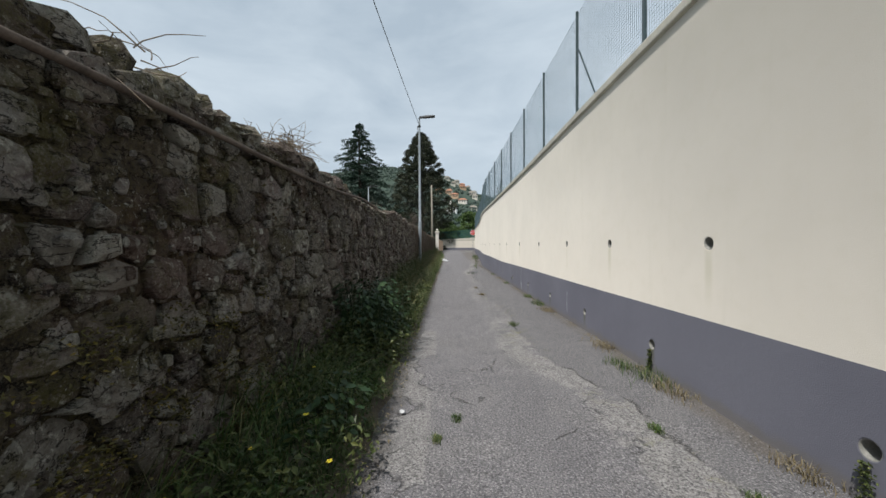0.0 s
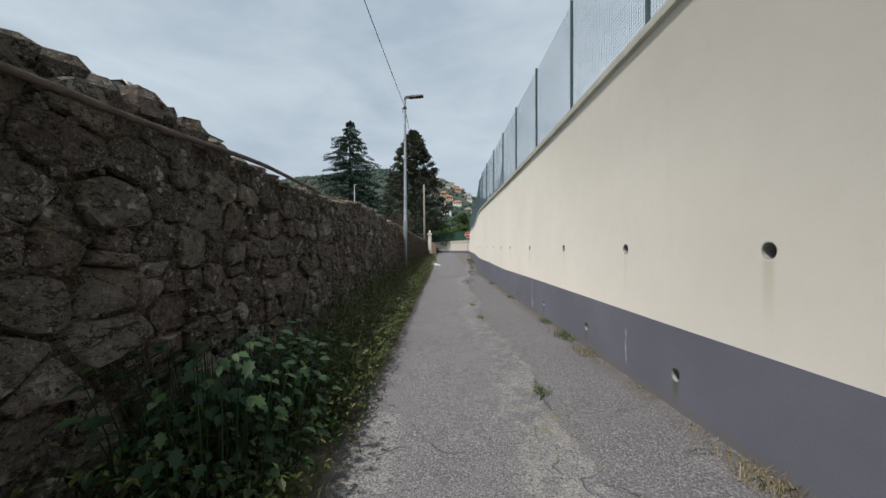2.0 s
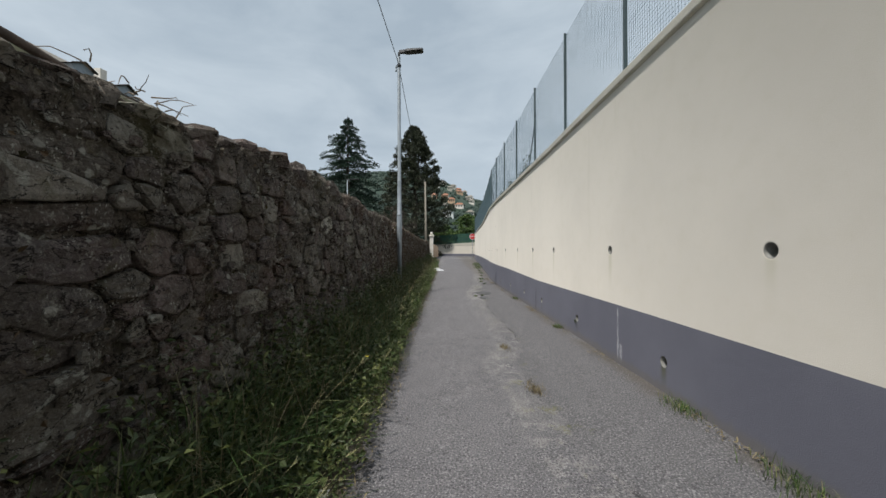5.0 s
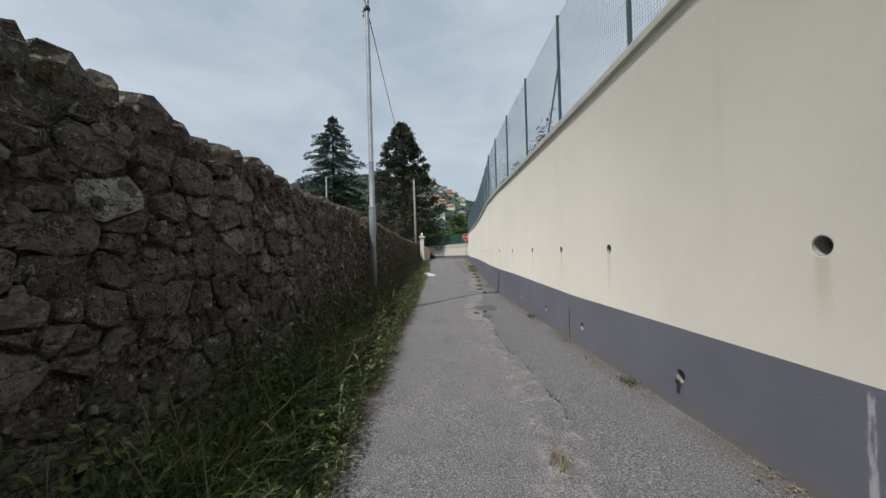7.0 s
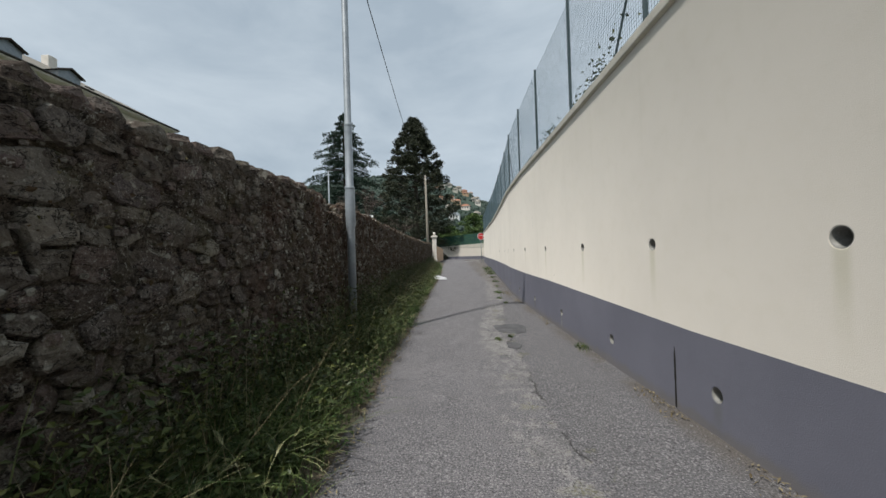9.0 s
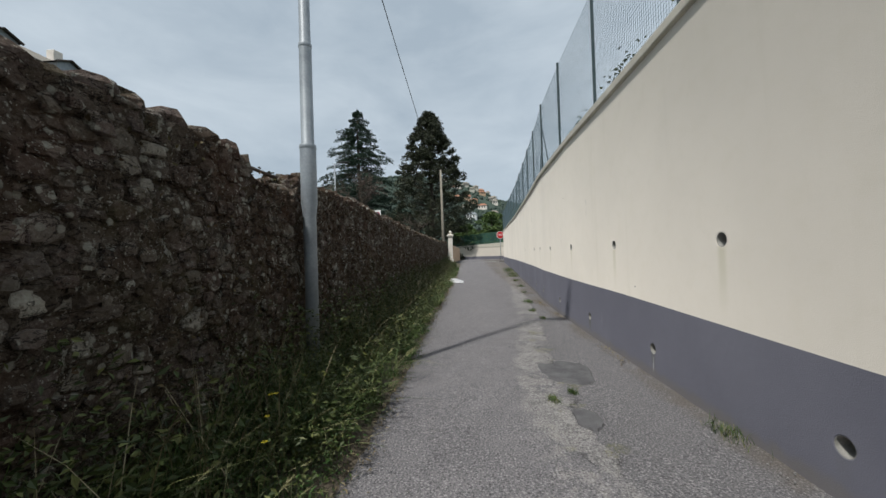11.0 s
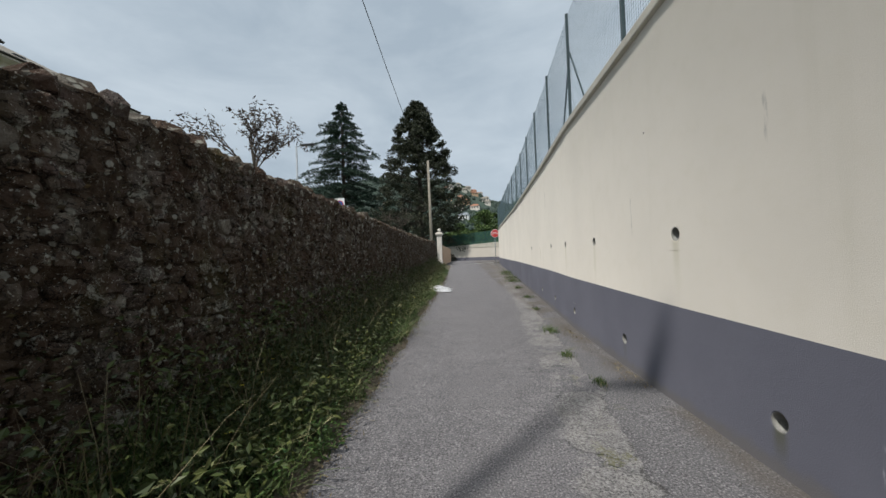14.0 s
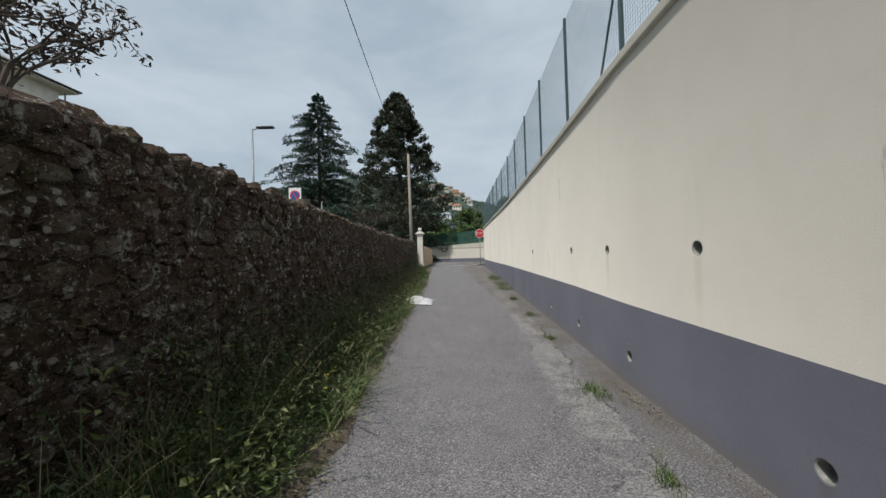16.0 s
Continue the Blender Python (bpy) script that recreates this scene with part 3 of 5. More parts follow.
def build_cream_wall():
    wall = thing("wall_east", "tall cream rendered retaining wall with a grey plinth", "wall", kind="structure")
    cuts = set([round(y, 3) for y in np.arange(-8, 58.01, 1.0)])
    holes = {}
    for ys, z in ((UPPER, 1.6), (LOWER, 0.33)):
        for y in ys:
            cuts = {c for c in cuts if abs(c - y) > CELL + 0.02} | {round(y - CELL, 3), round(y + CELL, 3)}
            holes[(round(y - CELL, 3), z)] = y
    cuts = sorted(cuts)

    def quad(g, ya, yb, za, zb):
        za, zb = [(q, q) if not callable(q) else (q(ya), q(yb)) for q in (za, zb)]
        g.add([(east_x(ya), ya, za[0]), (east_x(yb), yb, za[1]), (east_x(yb), yb, zb[1]), (east_x(ya), ya, zb[0])], [(3, 2, 1, 0)])

    def holed(g, y, z):
        n, vs, fs = 24, [], []
        for k in range(n):
            t = 2 * math.pi * k / n
            c, s = math.cos(t), math.sin(t)
            m = max(abs(c), abs(s))
            for r in (HOLE_R, HOLE_R + 0.006, CELL / m):
                yy = y + c * r
                vs.append((east_x(yy) + (0.004 if r == HOLE_R else 0), yy, z + s * r))
        for k in range(n):
            q = (k + 1) % n
            fs += [(k * 3, k * 3 + 1, q * 3 + 1, q * 3), (k * 3 + 1, k * 3 + 2, q * 3 + 2, q * 3 + 1)]
        g.add(vs, fs)

    face, base = Geo(), Geo()
    for ya, yb in zip(cuts, cuts[1:]):
        ends = yb - ya < 0.31
        quad(base, ya, yb, -0.1, 0.18)
        if ends and (ya, 0.33) in holes:
            holed(base, holes[(ya, 0.33)], 0.33)
        else:
            quad(base, ya, yb, 0.18, 0.48)
        quad(base, ya, yb, 0.48, plinth_top)
        quad(face, ya, yb, plinth_top, 1.45)
        if ends and (ya, 1.6) in holes:
            holed(face, holes[(ya, 1.6)], 1.6)
        else:
            quad(face, ya, yb, 1.45, 1.75)
        quad(face, ya, yb, 1.75, east_top)
    part("rendered_face", face.mesh("rendered_face", PLASTER), wall, "cream sand-textured render")
    part("plinth", base.mesh("plinth", PLINTH), wall, "grey-violet painted plinth with white run marks")
    body = Geo()
    ys = list(np.arange(-8, 58.01, 2.0))
    for ya, yb in zip(ys, ys[1:]):
        xa, xb = east_x(ya) + 0.26, east_x(yb) + 0.26
        body.add([(xa, ya, -0.1), (xb, yb, -0.1), (xb, yb, east_top(yb)), (xa, ya, east_top(ya))], [(3, 2, 1, 0)])
        body.add([(xa + 0.1, ya, -0.1), (xb + 0.1, yb, -0.1), (xb + 0.1, yb, east_top(yb)), (xa + 0.1, ya, east_top(ya))], [(0, 1, 2, 3)])
    for y in (-8, 58):
        x = east_x(y)
        body.add([(x, y, -0.1), (x + 0.36, y, -0.1), (x + 0.36, y, east_top(y)), (x, y, east_top(y))], [(0, 1, 2, 3)])
    part("wall_core", body.mesh("wall_core", CONCRETE), wall)
    cope, cs = Geo(), list(np.arange(-8, 58.01, 1.0))
    prof = [(-0.045, 0.0), (-0.05, 0.012), (-0.05, 0.10), (-0.04, 0.115), (0.40, 0.125), (0.40, 0.0), (0.02, 0.0), (0.0, -0.012)]
    vs = [(east_x(y) + px, y, east_top(y) + pz) for y in cs for px, pz in prof]
    m = len(prof)
    fs = [(j * m + i, j * m + (i + 1) % m, (j + 1) * m + (i + 1) % m, (j + 1) * m + i) for j in range(len(cs) - 1) for i in range(m)]
    fs += [tuple(range(m - 1, -1, -1)), tuple(range(len(vs) - m, len(vs)))]
    part("coping", cope.add(vs, fs).mesh("coping", CONCRETE), wall, "pale concrete coping with an overhanging lip")
    tube = Geo()
    n = 24
    vs = [(d, r * math.cos(2 * math.pi * k / n), r * math.sin(2 * math.pi * k / n)) for d, r in ((0.003, HOLE_R), (0.004, HOLE_R - 0.005), (0.24, HOLE_R - 0.006)) for k in range(n)]
    fs = [(i * n + k, i * n + (k + 1) % n, (i + 1) * n + (k + 1) % n, (i + 1) * n + k) for i in range(2) for k in range(n)]
    pipe_mesh = tube.add(vs, fs).mesh("drain_pipe", PIPE, True)
    # Added backing disc, coloured near black for the dark depth of the pipe.
    fill = Geo().add([(0.2 + 0.012 * noise.noise(Vector((k, 3, 0))), (HOLE_R - 0.005) * q * math.cos(2 * math.pi * k / n), (HOLE_R - 0.005) * q * math.sin(2 * math.pi * k / n)) for q in (1, 0.5) for k in range(n)] + [(0.21, 0, 0)],
                     [(k, (k + 1) % n, n + (k + 1) % n, n + k) for k in range(n)] + [(n + k, n + (k + 1) % n, 2 * n) for k in range(n)]).mesh("drain_backing", DARKHOLE)
    for ys, z in ((UPPER, 1.6), (LOWER, 0.33)):
        for y in ys:
            p = part("drain_pipe", pipe_mesh, wall, "", pose(east_x(y), y, z))
            part("drain_backing", fill, p)
    # Flat near-black strip on the plinth paints the shade of an open joint.
    crack = Geo()
    for y, w, z0, z1 in ((18.25, 0.022, 0.0, 0.6),):
        for k in range(8):
            za, zb = z0 + (z1 - z0) * k / 8, z0 + (z1 - z0) * (k + 1) / 8
            a, b = w * (0.7 + 0.5 * noise.noise(Vector((k, y, 0)))), w * (0.7 + 0.5 * noise.noise(Vector((k + 1, y, 0)))) * (0.2 if k == 7 else 1)
            crack.add([(2.397, y - a, za), (2.397, y + a, za), (2.397, y + b, zb), (2.397, y - b, zb)], [(0, 3, 2, 1)])
    part("open_joint", crack.mesh("open_joint", DARKHOLE), wall, "dark open joint in the plinth")
    # Flat near-black disc on the face paints the shade of a small hole.
    plug = Geo()
    plug.add([(0, 0.012 * math.cos(k * 0.6283), 0.012 * math.sin(k * 0.6283)) for k in range(10)], [tuple(range(9, -1, -1))])
    plug_mesh = plug.mesh("anchor_hole", DARKHOLE)
    for y, z in ((25.65, 2.72), (22.27, 1.04)):
        part("anchor_hole", plug_mesh, wall, "small dark anchor hole", pose(east_x(y) - 0.003, y, z))
    up = Geo().add([(east_x(y) + dx, y, 4.0) for y in (-8, 26, 34, 44, 58) for dx in (0.36, 60)], [(2 * i, 2 * i + 1, 2 * i + 3, 2 * i + 2) for i in range(4)])
    up.add([(4.61, 58, 4.0), (64.25, 58, 4.0), (64.25, 58, -0.1), (4.61, 58, -0.1)], [(0, 1, 2, 3)])
    tagged(part("upper_ground", up.mesh("upper_ground", FIELD)), "grassy terrace behind the retaining wall", "ground", kind="structure")


def build_fence():
    fence = thing("mesh_fence", "green wire mesh fence with slim steel posts on the coping", "fence")
    H, STEP = 2.2, 2.52
    spots = [6.15 + STEP * k for k in range(-4, 22)]
    pos = [Vector((east_x(y) + 0.12, y, east_top(y) + 0.10)) for y in spots]
    rod = Geo().box((-0.024, -0.024, 0), (0.024, 0.024, H), 0.006).mesh("post", POST)
    cap = Geo().lathe(0, 0, [(0.03, H), (0.03, H + 0.015), (0.012, H + 0.025)], 8).mesh("post_cap", POST)
    panel = Geo()
    W = 0.0016
    for i in range(int(STEP / 0.055)):
        y = 0.03 + i * 0.055
        panel.add([(-W, y - W, 0.03), (W, y - W, 0.03), (0, y + W, 0.03), (-W, y - W, H - 0.05), (W, y - W, H - 0.05), (0, y + W, H - 0.05)], [(0, 1, 4, 3), (1, 2, 5, 4), (2, 0, 3, 5)])
    for j in range(int((H - 0.05) / 0.055)):
        z = 0.04 + j * 0.055
        w = 0.0026 if j in (0, 13, 26, 38) else W
        panel.add([(-w, 0, z - w), (w, 0, z - w), (0, 0, z + w), (-w, STEP, z - w), (w, STEP, z - w), (0, STEP, z + w)], [(0, 3, 4, 1), (1, 4, 5, 2), (2, 5, 3, 0)])
    net = panel.mesh("wire_mesh_panel", WIRE)
    for k, p in enumerate(pos):
        q = part("post", rod, fence, "", Matrix.Translation(p))
        part("post_cap", cap, q)
        if k + 1 < len(pos):
            d = pos[k + 1] - p
            m = Matrix.Translation(p) @ Matrix.Rotation(-math.atan2(d.x, d.y), 4, "Z") @ Matrix.Rotation(math.asin(d.z / d.length), 4, "X") @ Matrix.Diagonal((1, d.length / STEP, 1, 1))
            part("wire_mesh_panel", net, fence, "", m)
    for k, sides in ((5, (-1,)), (9, (1,)), (13, (-1, 1))):
        for s in sides:
            a = pos[k] + Vector((0.03, 0, 1.45))
            b = Vector((east_x(pos[k].y + s * 0.95) + 0.15, pos[k].y + s * 0.95, east_top(pos[k].y + s) + 0.11))
            part("brace", Geo().tube([a, b], 0.017, 6).mesh("brace", POST), fence)


# ---- dry stone wall ----
WEST_X = -1.83


def wall_height(y):
    base = float(np.interp(y, (-6, 0, 5.8, 7, 8.5, 10.4, 12.6, 15, 17, 20, 23.7, 26.7, 32.7, 50), (2.5, 2.52, 2.51, 2.46, 2.37, 2.39, 2.54, 2.50, 2.44, 2.52, 2.47, 2.42, 2.38, 2.42)))
    base -= 0.24 * math.exp(-((y - 21.05) / 0.5) ** 4)
    return base + 0.05 * noise.noise(Vector((0, y * 0.6, 9))) + 0.05 * noise.noise(Vector((0, y * 1.9, 4)))


def clip_cell(poly, m, d):
    """The part of a polygon on the near side of the line through m across d."""
    out, n = [], len(poly)
    for i in range(n):
        p, q = poly[i], poly[(i + 1) % n]
        a = (p[0] - m[0]) * d[0] + (p[1] - m[1]) * d[1]
        b = (q[0] - m[0]) * d[0] + (q[1] - m[1]) * d[1]
        if a <= 0:
            out.append(p)
        if a * b < 0:
            k = a / (a - b)
            out.append((p[0] + (q[0] - p[0]) * k, p[1] + (q[1] - p[1]) * k))
    return out


def rubble_cells(rnd, y0, y1, z0, z1, w, h):
    """Irregular stone outlines that fill a stretch of wall, w and h being the usual size."""
    pts = []
    rows = int((z1 - z0) / h) + 1
    for j in range(rows):
        u = rnd.uniform(0, 0.8)
        while u < (y1 - y0) / w:
            v = j + 0.5 + rnd.uniform(-0.16, 0.16) + 0.5 * noise.noise(Vector((u * 0.3, j * 0.7, w)))
            step = rnd.choice((0.45, 0.7, 0.9, 1.1, 1.4, 1.8)) * rnd.uniform(0.9, 1.1)
            u += step / 2
            if step < 1.0 and rnd.random() < 0.45:
                pts.extend(((u, v - 0.24, 0.0), (u + rnd.uniform(-0.1, 0.1), v + 0.26, 0.0)))
            else:
                pts.append((u, v, min(0.5, step * 0.32)))
            u += step / 2
    grid = {}
    for p in pts:
        grid.setdefault((int(p[0] // 1.5), int(p[1] // 1.5)), []).append(p)
    cells = []
    for p in pts:
        gx, gy = int(p[0] // 1.5), int(p[1] // 1.5)
        poly = [(p[0] - 1.3, p[1] - 1.2), (p[0] + 1.3, p[1] - 1.2), (p[0] + 1.3, p[1] + 1.2), (p[0] - 1.3, p[1] + 1.2)]
        for a in (-2, -1, 0, 1, 2):
            for b in (-2, -1, 0, 1, 2):
                for q in grid.get((gx + a, gy + b), ()):
                    if q is p:
                        continue
                    dx, dy = q[0] - p[0], q[1] - p[1]
                    dd = dx * dx + dy * dy
                    if dd > 7 or dd < 1e-6:
                        continue
                    k = 0.5 + 0.5 * (p[2] ** 2 - q[2] ** 2) / dd
                    poly = clip_cell(poly, (p[0] + dx * k, p[1] + dy * k), (dx, dy))
                    if len(poly) < 3:
                        break
        if len(poly) >= 3:
            cells.append([(y0 + a * w, z0 + b * h) for a, b in poly])
    return cells


def rubble_stone(rnd, poly, joint, proud, fine):
    """One stone on its outline: sunk sides, a broken rim and an uneven, tilted face."""
    cy, cz = sum(p[0] for p in poly) / len(poly), sum(p[1] for p in poly) / len(poly)
    size = max(max(abs(p[0] - cy), abs(p[1] - cz)) for p in poly)
    rim = []
    for i, p in enumerate(poly):
        q = poly[(i + 1) % len(poly)]
        e = math.hypot(q[0] - p[0], q[1] - p[1])
        if e < 0.03:
            continue
        rim.append((p[0] * 0.93 + cy * 0.07, p[1] * 0.93 + cz * 0.07))
        if fine and e > 0.1:
            k = rnd.uniform(0.35, 0.65)
            j = e * 0.09
            rim.append((p[0] + (q[0] - p[0]) * k + rnd.uniform(-j, j * 0.5), p[1] + (q[1] - p[1]) * k + rnd.uniform(-j, j * 0.5)))
    if len(rim) < 4:
        return None
    s = max(0.55, 1 - joint / max(size, 0.02))
    ty, tz = rnd.uniform(-0.16, 0.16), rnd.uniform(-0.2, 0.12)
    rings = ((s * 0.97, -0.10, 0.0), (s, proud * 0.6, 0.007), (s * 0.92, proud, 0.007), (s * 0.5, proud + 0.008, 0.012)) if fine else ((s * 0.97, -0.10, 0.0), (s, proud * 0.5, 0.006), (s * 0.82, proud, 0.008))
    vs, n = [], len(rim)
    for k, depth, j in rings:
        for y, z in rim:
            ly, lz = (y - cy) * k, (z - cz) * k
            vs.append((depth + (rnd.uniform(-j, j) + ty * ly + tz * lz if depth > 0 else 0), ly, lz))
    vs.append((proud + rnd.uniform(-0.004, 0.014), rnd.uniform(-0.1, 0.1) * size, rnd.uniform(-0.1, 0.1) * size))
    last = len(rings) - 1
    fs = [(k * n + i, k * n + (i + 1) % n, (k + 1) * n + (i + 1) % n, (k + 1) * n + i) for k in range(last) for i in range(n)]
    fs += [(last * n + i, last * n + (i + 1) % n, (last + 1) * n) for i in range(n)]
    return (cy, cz), vs, fs


def rock(rnd, c, size):
    """A rough lump: a jittered cuboid with cut corners."""
    sx, sy, sz = size
    vs = []
    for z, k in ((-0.5, 0.85), (0.1, 1.0), (0.5, 0.68)):
        for i in range(6):
            a = 2 * math.pi * (i + rnd.uniform(-0.25, 0.25)) / 6
            r = 0.56 * k * rnd.uniform(0.8, 1.1)
            vs.append((c[0] + sx * r * math.cos(a), c[1] + sy * r * math.sin(a), c[2] + sz * (z + rnd.uniform(-0.1, 0.1))))
    vs.append((c[0], c[1], c[2] + sz * 0.55))
    fs = [(j * 6 + i, j * 6 + (i + 1) % 6, j * 6 + 6 + (i + 1) % 6, j * 6 + 6 + i) for j in range(2) for i in range(6)]
    fs += [(12 + i, 12 + (i + 1) % 6, 18) for i in range(6)] + [tuple(range(5, -1, -1))]
    return vs, fs


def build_stone_wall():
    wall = thing("wall_west", "old dark rubble stone wall with lichen and crumbling mortar", "wall", kind="structure")
    ys, nz = np.arange(-6, 56.01, 0.05), 54
    vs, fs = [], []
    for y in ys:
        h = wall_height(y)
        for i in range(nz):
            z = level(y) - 0.1 + (h - level(y) + 0.1) * i / (nz - 1)
            p = Vector((0, y, z))
            d = 0.03 * noise.noise(p * 2.6) + 0.028 * noise.noise(p * 7.0) + 0.03 * noise.noise(p * 15.0) + 0.018 * noise.noise(p * 27.0)
            vs.append((WEST_X + 0.010 + 0.018 * min(max((y - 16) / 3, 0), 1) + d, y, z))
        for k, (dx, dz) in enumerate(((-0.12, 0.05), (-0.28, 0.03), (-0.45, -0.06), (-0.5, -h - 0.1))):
            vs.append((WEST_X + dx, y, h + dz + (0.06 * noise.noise(Vector((k * 3, y * 4, 0))) if k < 3 else 0)))
    m = nz + 4
    for j in range(len(ys) - 1):
        for i in range(m - 1):
            a = j * m + i
            fs.append((a, a + m, a + m + 1, a + 1))
    last = len(ys) - 1
    fs += [tuple(range(m)), tuple(last * m + i for i in range(m - 1, -1, -1))]
    part("mortar_core", mesh_of("mortar_core", vs, fs, MORTAR), wall, "crumbling dark mortar with moss")
    rnd = random.Random(11)
    near, rest = 0, Geo()
    for y0, y1, w, h, joint, lo, hi, fine in ((-6, 10, 0.32, 0.235, 0.012, 0.012, 0.075, True), (10, 17.4, 0.30, 0.225, 0.012, 0.012, 0.07, True), (17.4, 56, 0.19, 0.145, 0.006, 0.015, 0.055, False)):
        for poly in rubble_cells(rnd, y0, y1, -0.1, 2.55, w, h):
            cy, cz = sum(p[0] for p in poly) / len(poly), sum(p[1] for p in poly) / len(poly)
            a, b = min(p[0] for p in poly), max(p[0] for p in poly)
            if max(p[1] for p in poly) > wall_height(cy) + 0.05 or cy > 55.5 or a < y0 - 0.25 or b > y1 + 0.25 or rnd.random() < 0.03:
                continue
            made = rubble_stone(rnd, poly, joint * rnd.uniform(0.3, 2.2), rnd.uniform(lo, hi), fine)
            if made is None:
                continue
            (cy, cz), v, f = made
            at = Vector((WEST_X, cy, cz + level(cy)))
            if near < 300 and 1.2 < cy < 11.0 and cz > 0.4:
                near += 1
                part("stone", mesh_of("stone", v, f, STONE), wall, "", Matrix.Translation(at))
            else:
                rest.add([tuple(Vector(p) + at) for p in v], f)
    part("stonework", rest.mesh("stonework", STONE), wall)["kind"] = "stuff"
    chips = Geo()
    for _ in range(6000):
        y = rnd.uniform(-3, 50)
        z = rnd.uniform(0.15, 2.4)
        s = rnd.uniform(0.02, 0.065) * (1.2 if y > 18 else 1)
        chips.add(*rock(rnd, (WEST_X + rnd.uniform(0.015, 0.06), y, z + level(y)), (s, s * rnd.uniform(0.8, 2.0), s)))
    part("rubble_chips", chips.mesh("rubble_chips", STONE), wall)["kind"] = "stuff"
    y, caps = -5.8, []
    while y < 55.5:
        w = rnd.uniform(0.12, 0.36)
        hh = rnd.uniform(0.09, 0.22) * (0.6 if 7.5 < y < 11 else 1)
        h = wall_height(y + w / 2)
        for dx in (-0.1, -0.36):
            if rnd.random() < 0.93:
                caps.append((rock(rnd, (0, 0, 0), (rnd.uniform(0.24, 0.34), w * 1.05, hh)), (WEST_X + dx + rnd.uniform(-0.03, 0.05), y + w / 2, h + hh * 0.22)))
        y += w * 0.92
    top = Geo()
    for k, ((v, f), at) in enumerate(caps):
        if 1.5 < at[1] < 9:
            part("cap_stone", mesh_of("cap_stone", v, f, STONE), wall, "", Matrix.Translation(at))
        else:
            top.add([tuple(Vector(p) + Vector(at)) for p in v], f)
    part("cap_stones", top.mesh("cap_stones", STONE), wall)["kind"] = "stuff"


def build_wall_pipe():
    pts = []
    for y in np.arange(-4, 23.6, 0.4):
        out = float(np.interp(y, (-4, 6.0, 8.0, 9.8, 11, 24), (0.1, 0.1, 0.08, 0.0, -0.25, -0.25)))
        z = float(np.interp(y, (-4, 0, 5, 6.2, 7.8, 10, 16, 24), (2.36, 2.36, 2.35, 2.37, 2.46, 2.49, 2.56, 2.53)))
        pts.append((WEST_X + out + 0.012 * noise.noise(Vector((0, y, 0))), y, z + 0.015 * noise.noise(Vector((5, y * 0.8, 0)))))
    tagged(part("iron_pipe", Geo().tube(pts, 0.021, 8).mesh("iron_pipe", RUST, True)), "thin rusty iron pipe running along the wall's top", "pipe")


# ---- lamps, poles, signs, cables ----
def build_street_lamp():
    lamp = thing("street_lamp", "galvanised steel street lamp with flat black head beside the stone wall", "street lamp", at=pose(-1.64, 21.5, 0) @ Matrix.Diagonal((0.95, 0.95, 0.93, 1)))
    g = Geo().lathe(0, 0, [(0.078, 0.0), (0.078, 2.2), (0.084, 2.25), (0.098, 2.36), (0.098, 3.06), (0.092, 3.10), (0.078, 3.12), (0.076, 4.36), (0.076, 4.40), (0.068, 4.42), (0.056, 9.15), (0.05, 9.18)], 20)
    part("pole", g.mesh("pole", STEEL, True), lamp, "stepped grey steel pole")
    for z, r in ((3.08, 0.102), (4.38, 0.081)):
        part("collar", Geo().lathe(0, 0, [(r - 0.006, z - 0.03), (r, z - 0.02), (r, z + 0.02), (r - 0.006, z + 0.03)], 20).mesh("collar", STEEL, True), lamp)
    part("spigot", Geo().tube([(0, 0, 9.1), (0, 0, 9.34), (0.1, 0, 9.38)], 0.045, 10).mesh("spigot", BLACK, True), lamp)
    hd = Geo()
    prof = [(0.0, 0.05, 0.05), (0.18, 0.07, 0.055), (0.34, 0.15, 0.05), (0.86, 0.16, 0.035), (0.92, 0.13, 0.02)]
    vs = [(x, s * w, 9.37 + x * 0.07 + t * h) for x, w, h in prof for s, t in ((-1, -1), (1, -1), (0.8, 1), (-0.8, 1))]
    fs = [(j * 4 + i, j * 4 + (i + 1) % 4, j * 4 + 4 + (i + 1) % 4, j * 4 + 4 + i) for j in range(4) for i in range(4)] + [(3, 2, 1, 0), (16, 17, 18, 19)]
    head = part("lamp_head", hd.add(vs, fs).mesh("lamp_head", BLACK), lamp, "flat black led lamp head")
    part("lens", Geo().box((0.6, -0.1, 9.358), (0.82, 0.1, 9.372), 0.004).mesh("lens", GLASS), head)
    part("cable_clamp", Geo().lathe(0, 0, [(0.075, 8.78), (0.085, 8.8), (0.085, 8.86), (0.075, 8.88)], 12).mesh("cable_clamp", BLACK), lamp)
    part("insulator", Geo().lathe(-0.11, 0.0, [(0.02, 8.6), (0.035, 8.66), (0.02, 8.72), (0.035, 8.78), (0.015, 8.86)], 8).mesh("insulator", STEEL), lamp)


def sagging(a, b, sag, n=24):
    a, b = Vector(a), Vector(b)
    return [a.lerp(b, k / n) - Vector((0, 0, sag * 4 * (k / n) * (1 - k / n))) for k in range(n + 1)]


def build_cables():
    for a, b, sag, lab in (((-1.62, 21.5, 8.2), (-3.0, -14, 8.4), 0.35, "thin black overhead cable running back along the lane"), ((-1.62, 21.5, 8.1), (-2.35, 57.0, 9.2), 0.55, "thin black overhead cable from lamp to wooden pole")):
        tagged(part("overhead_cable", Geo().tube(sagging(a, b, sag), 0.012, 5).mesh("overhead_cable", CABLE)), lab, "cable", "overhead cables")


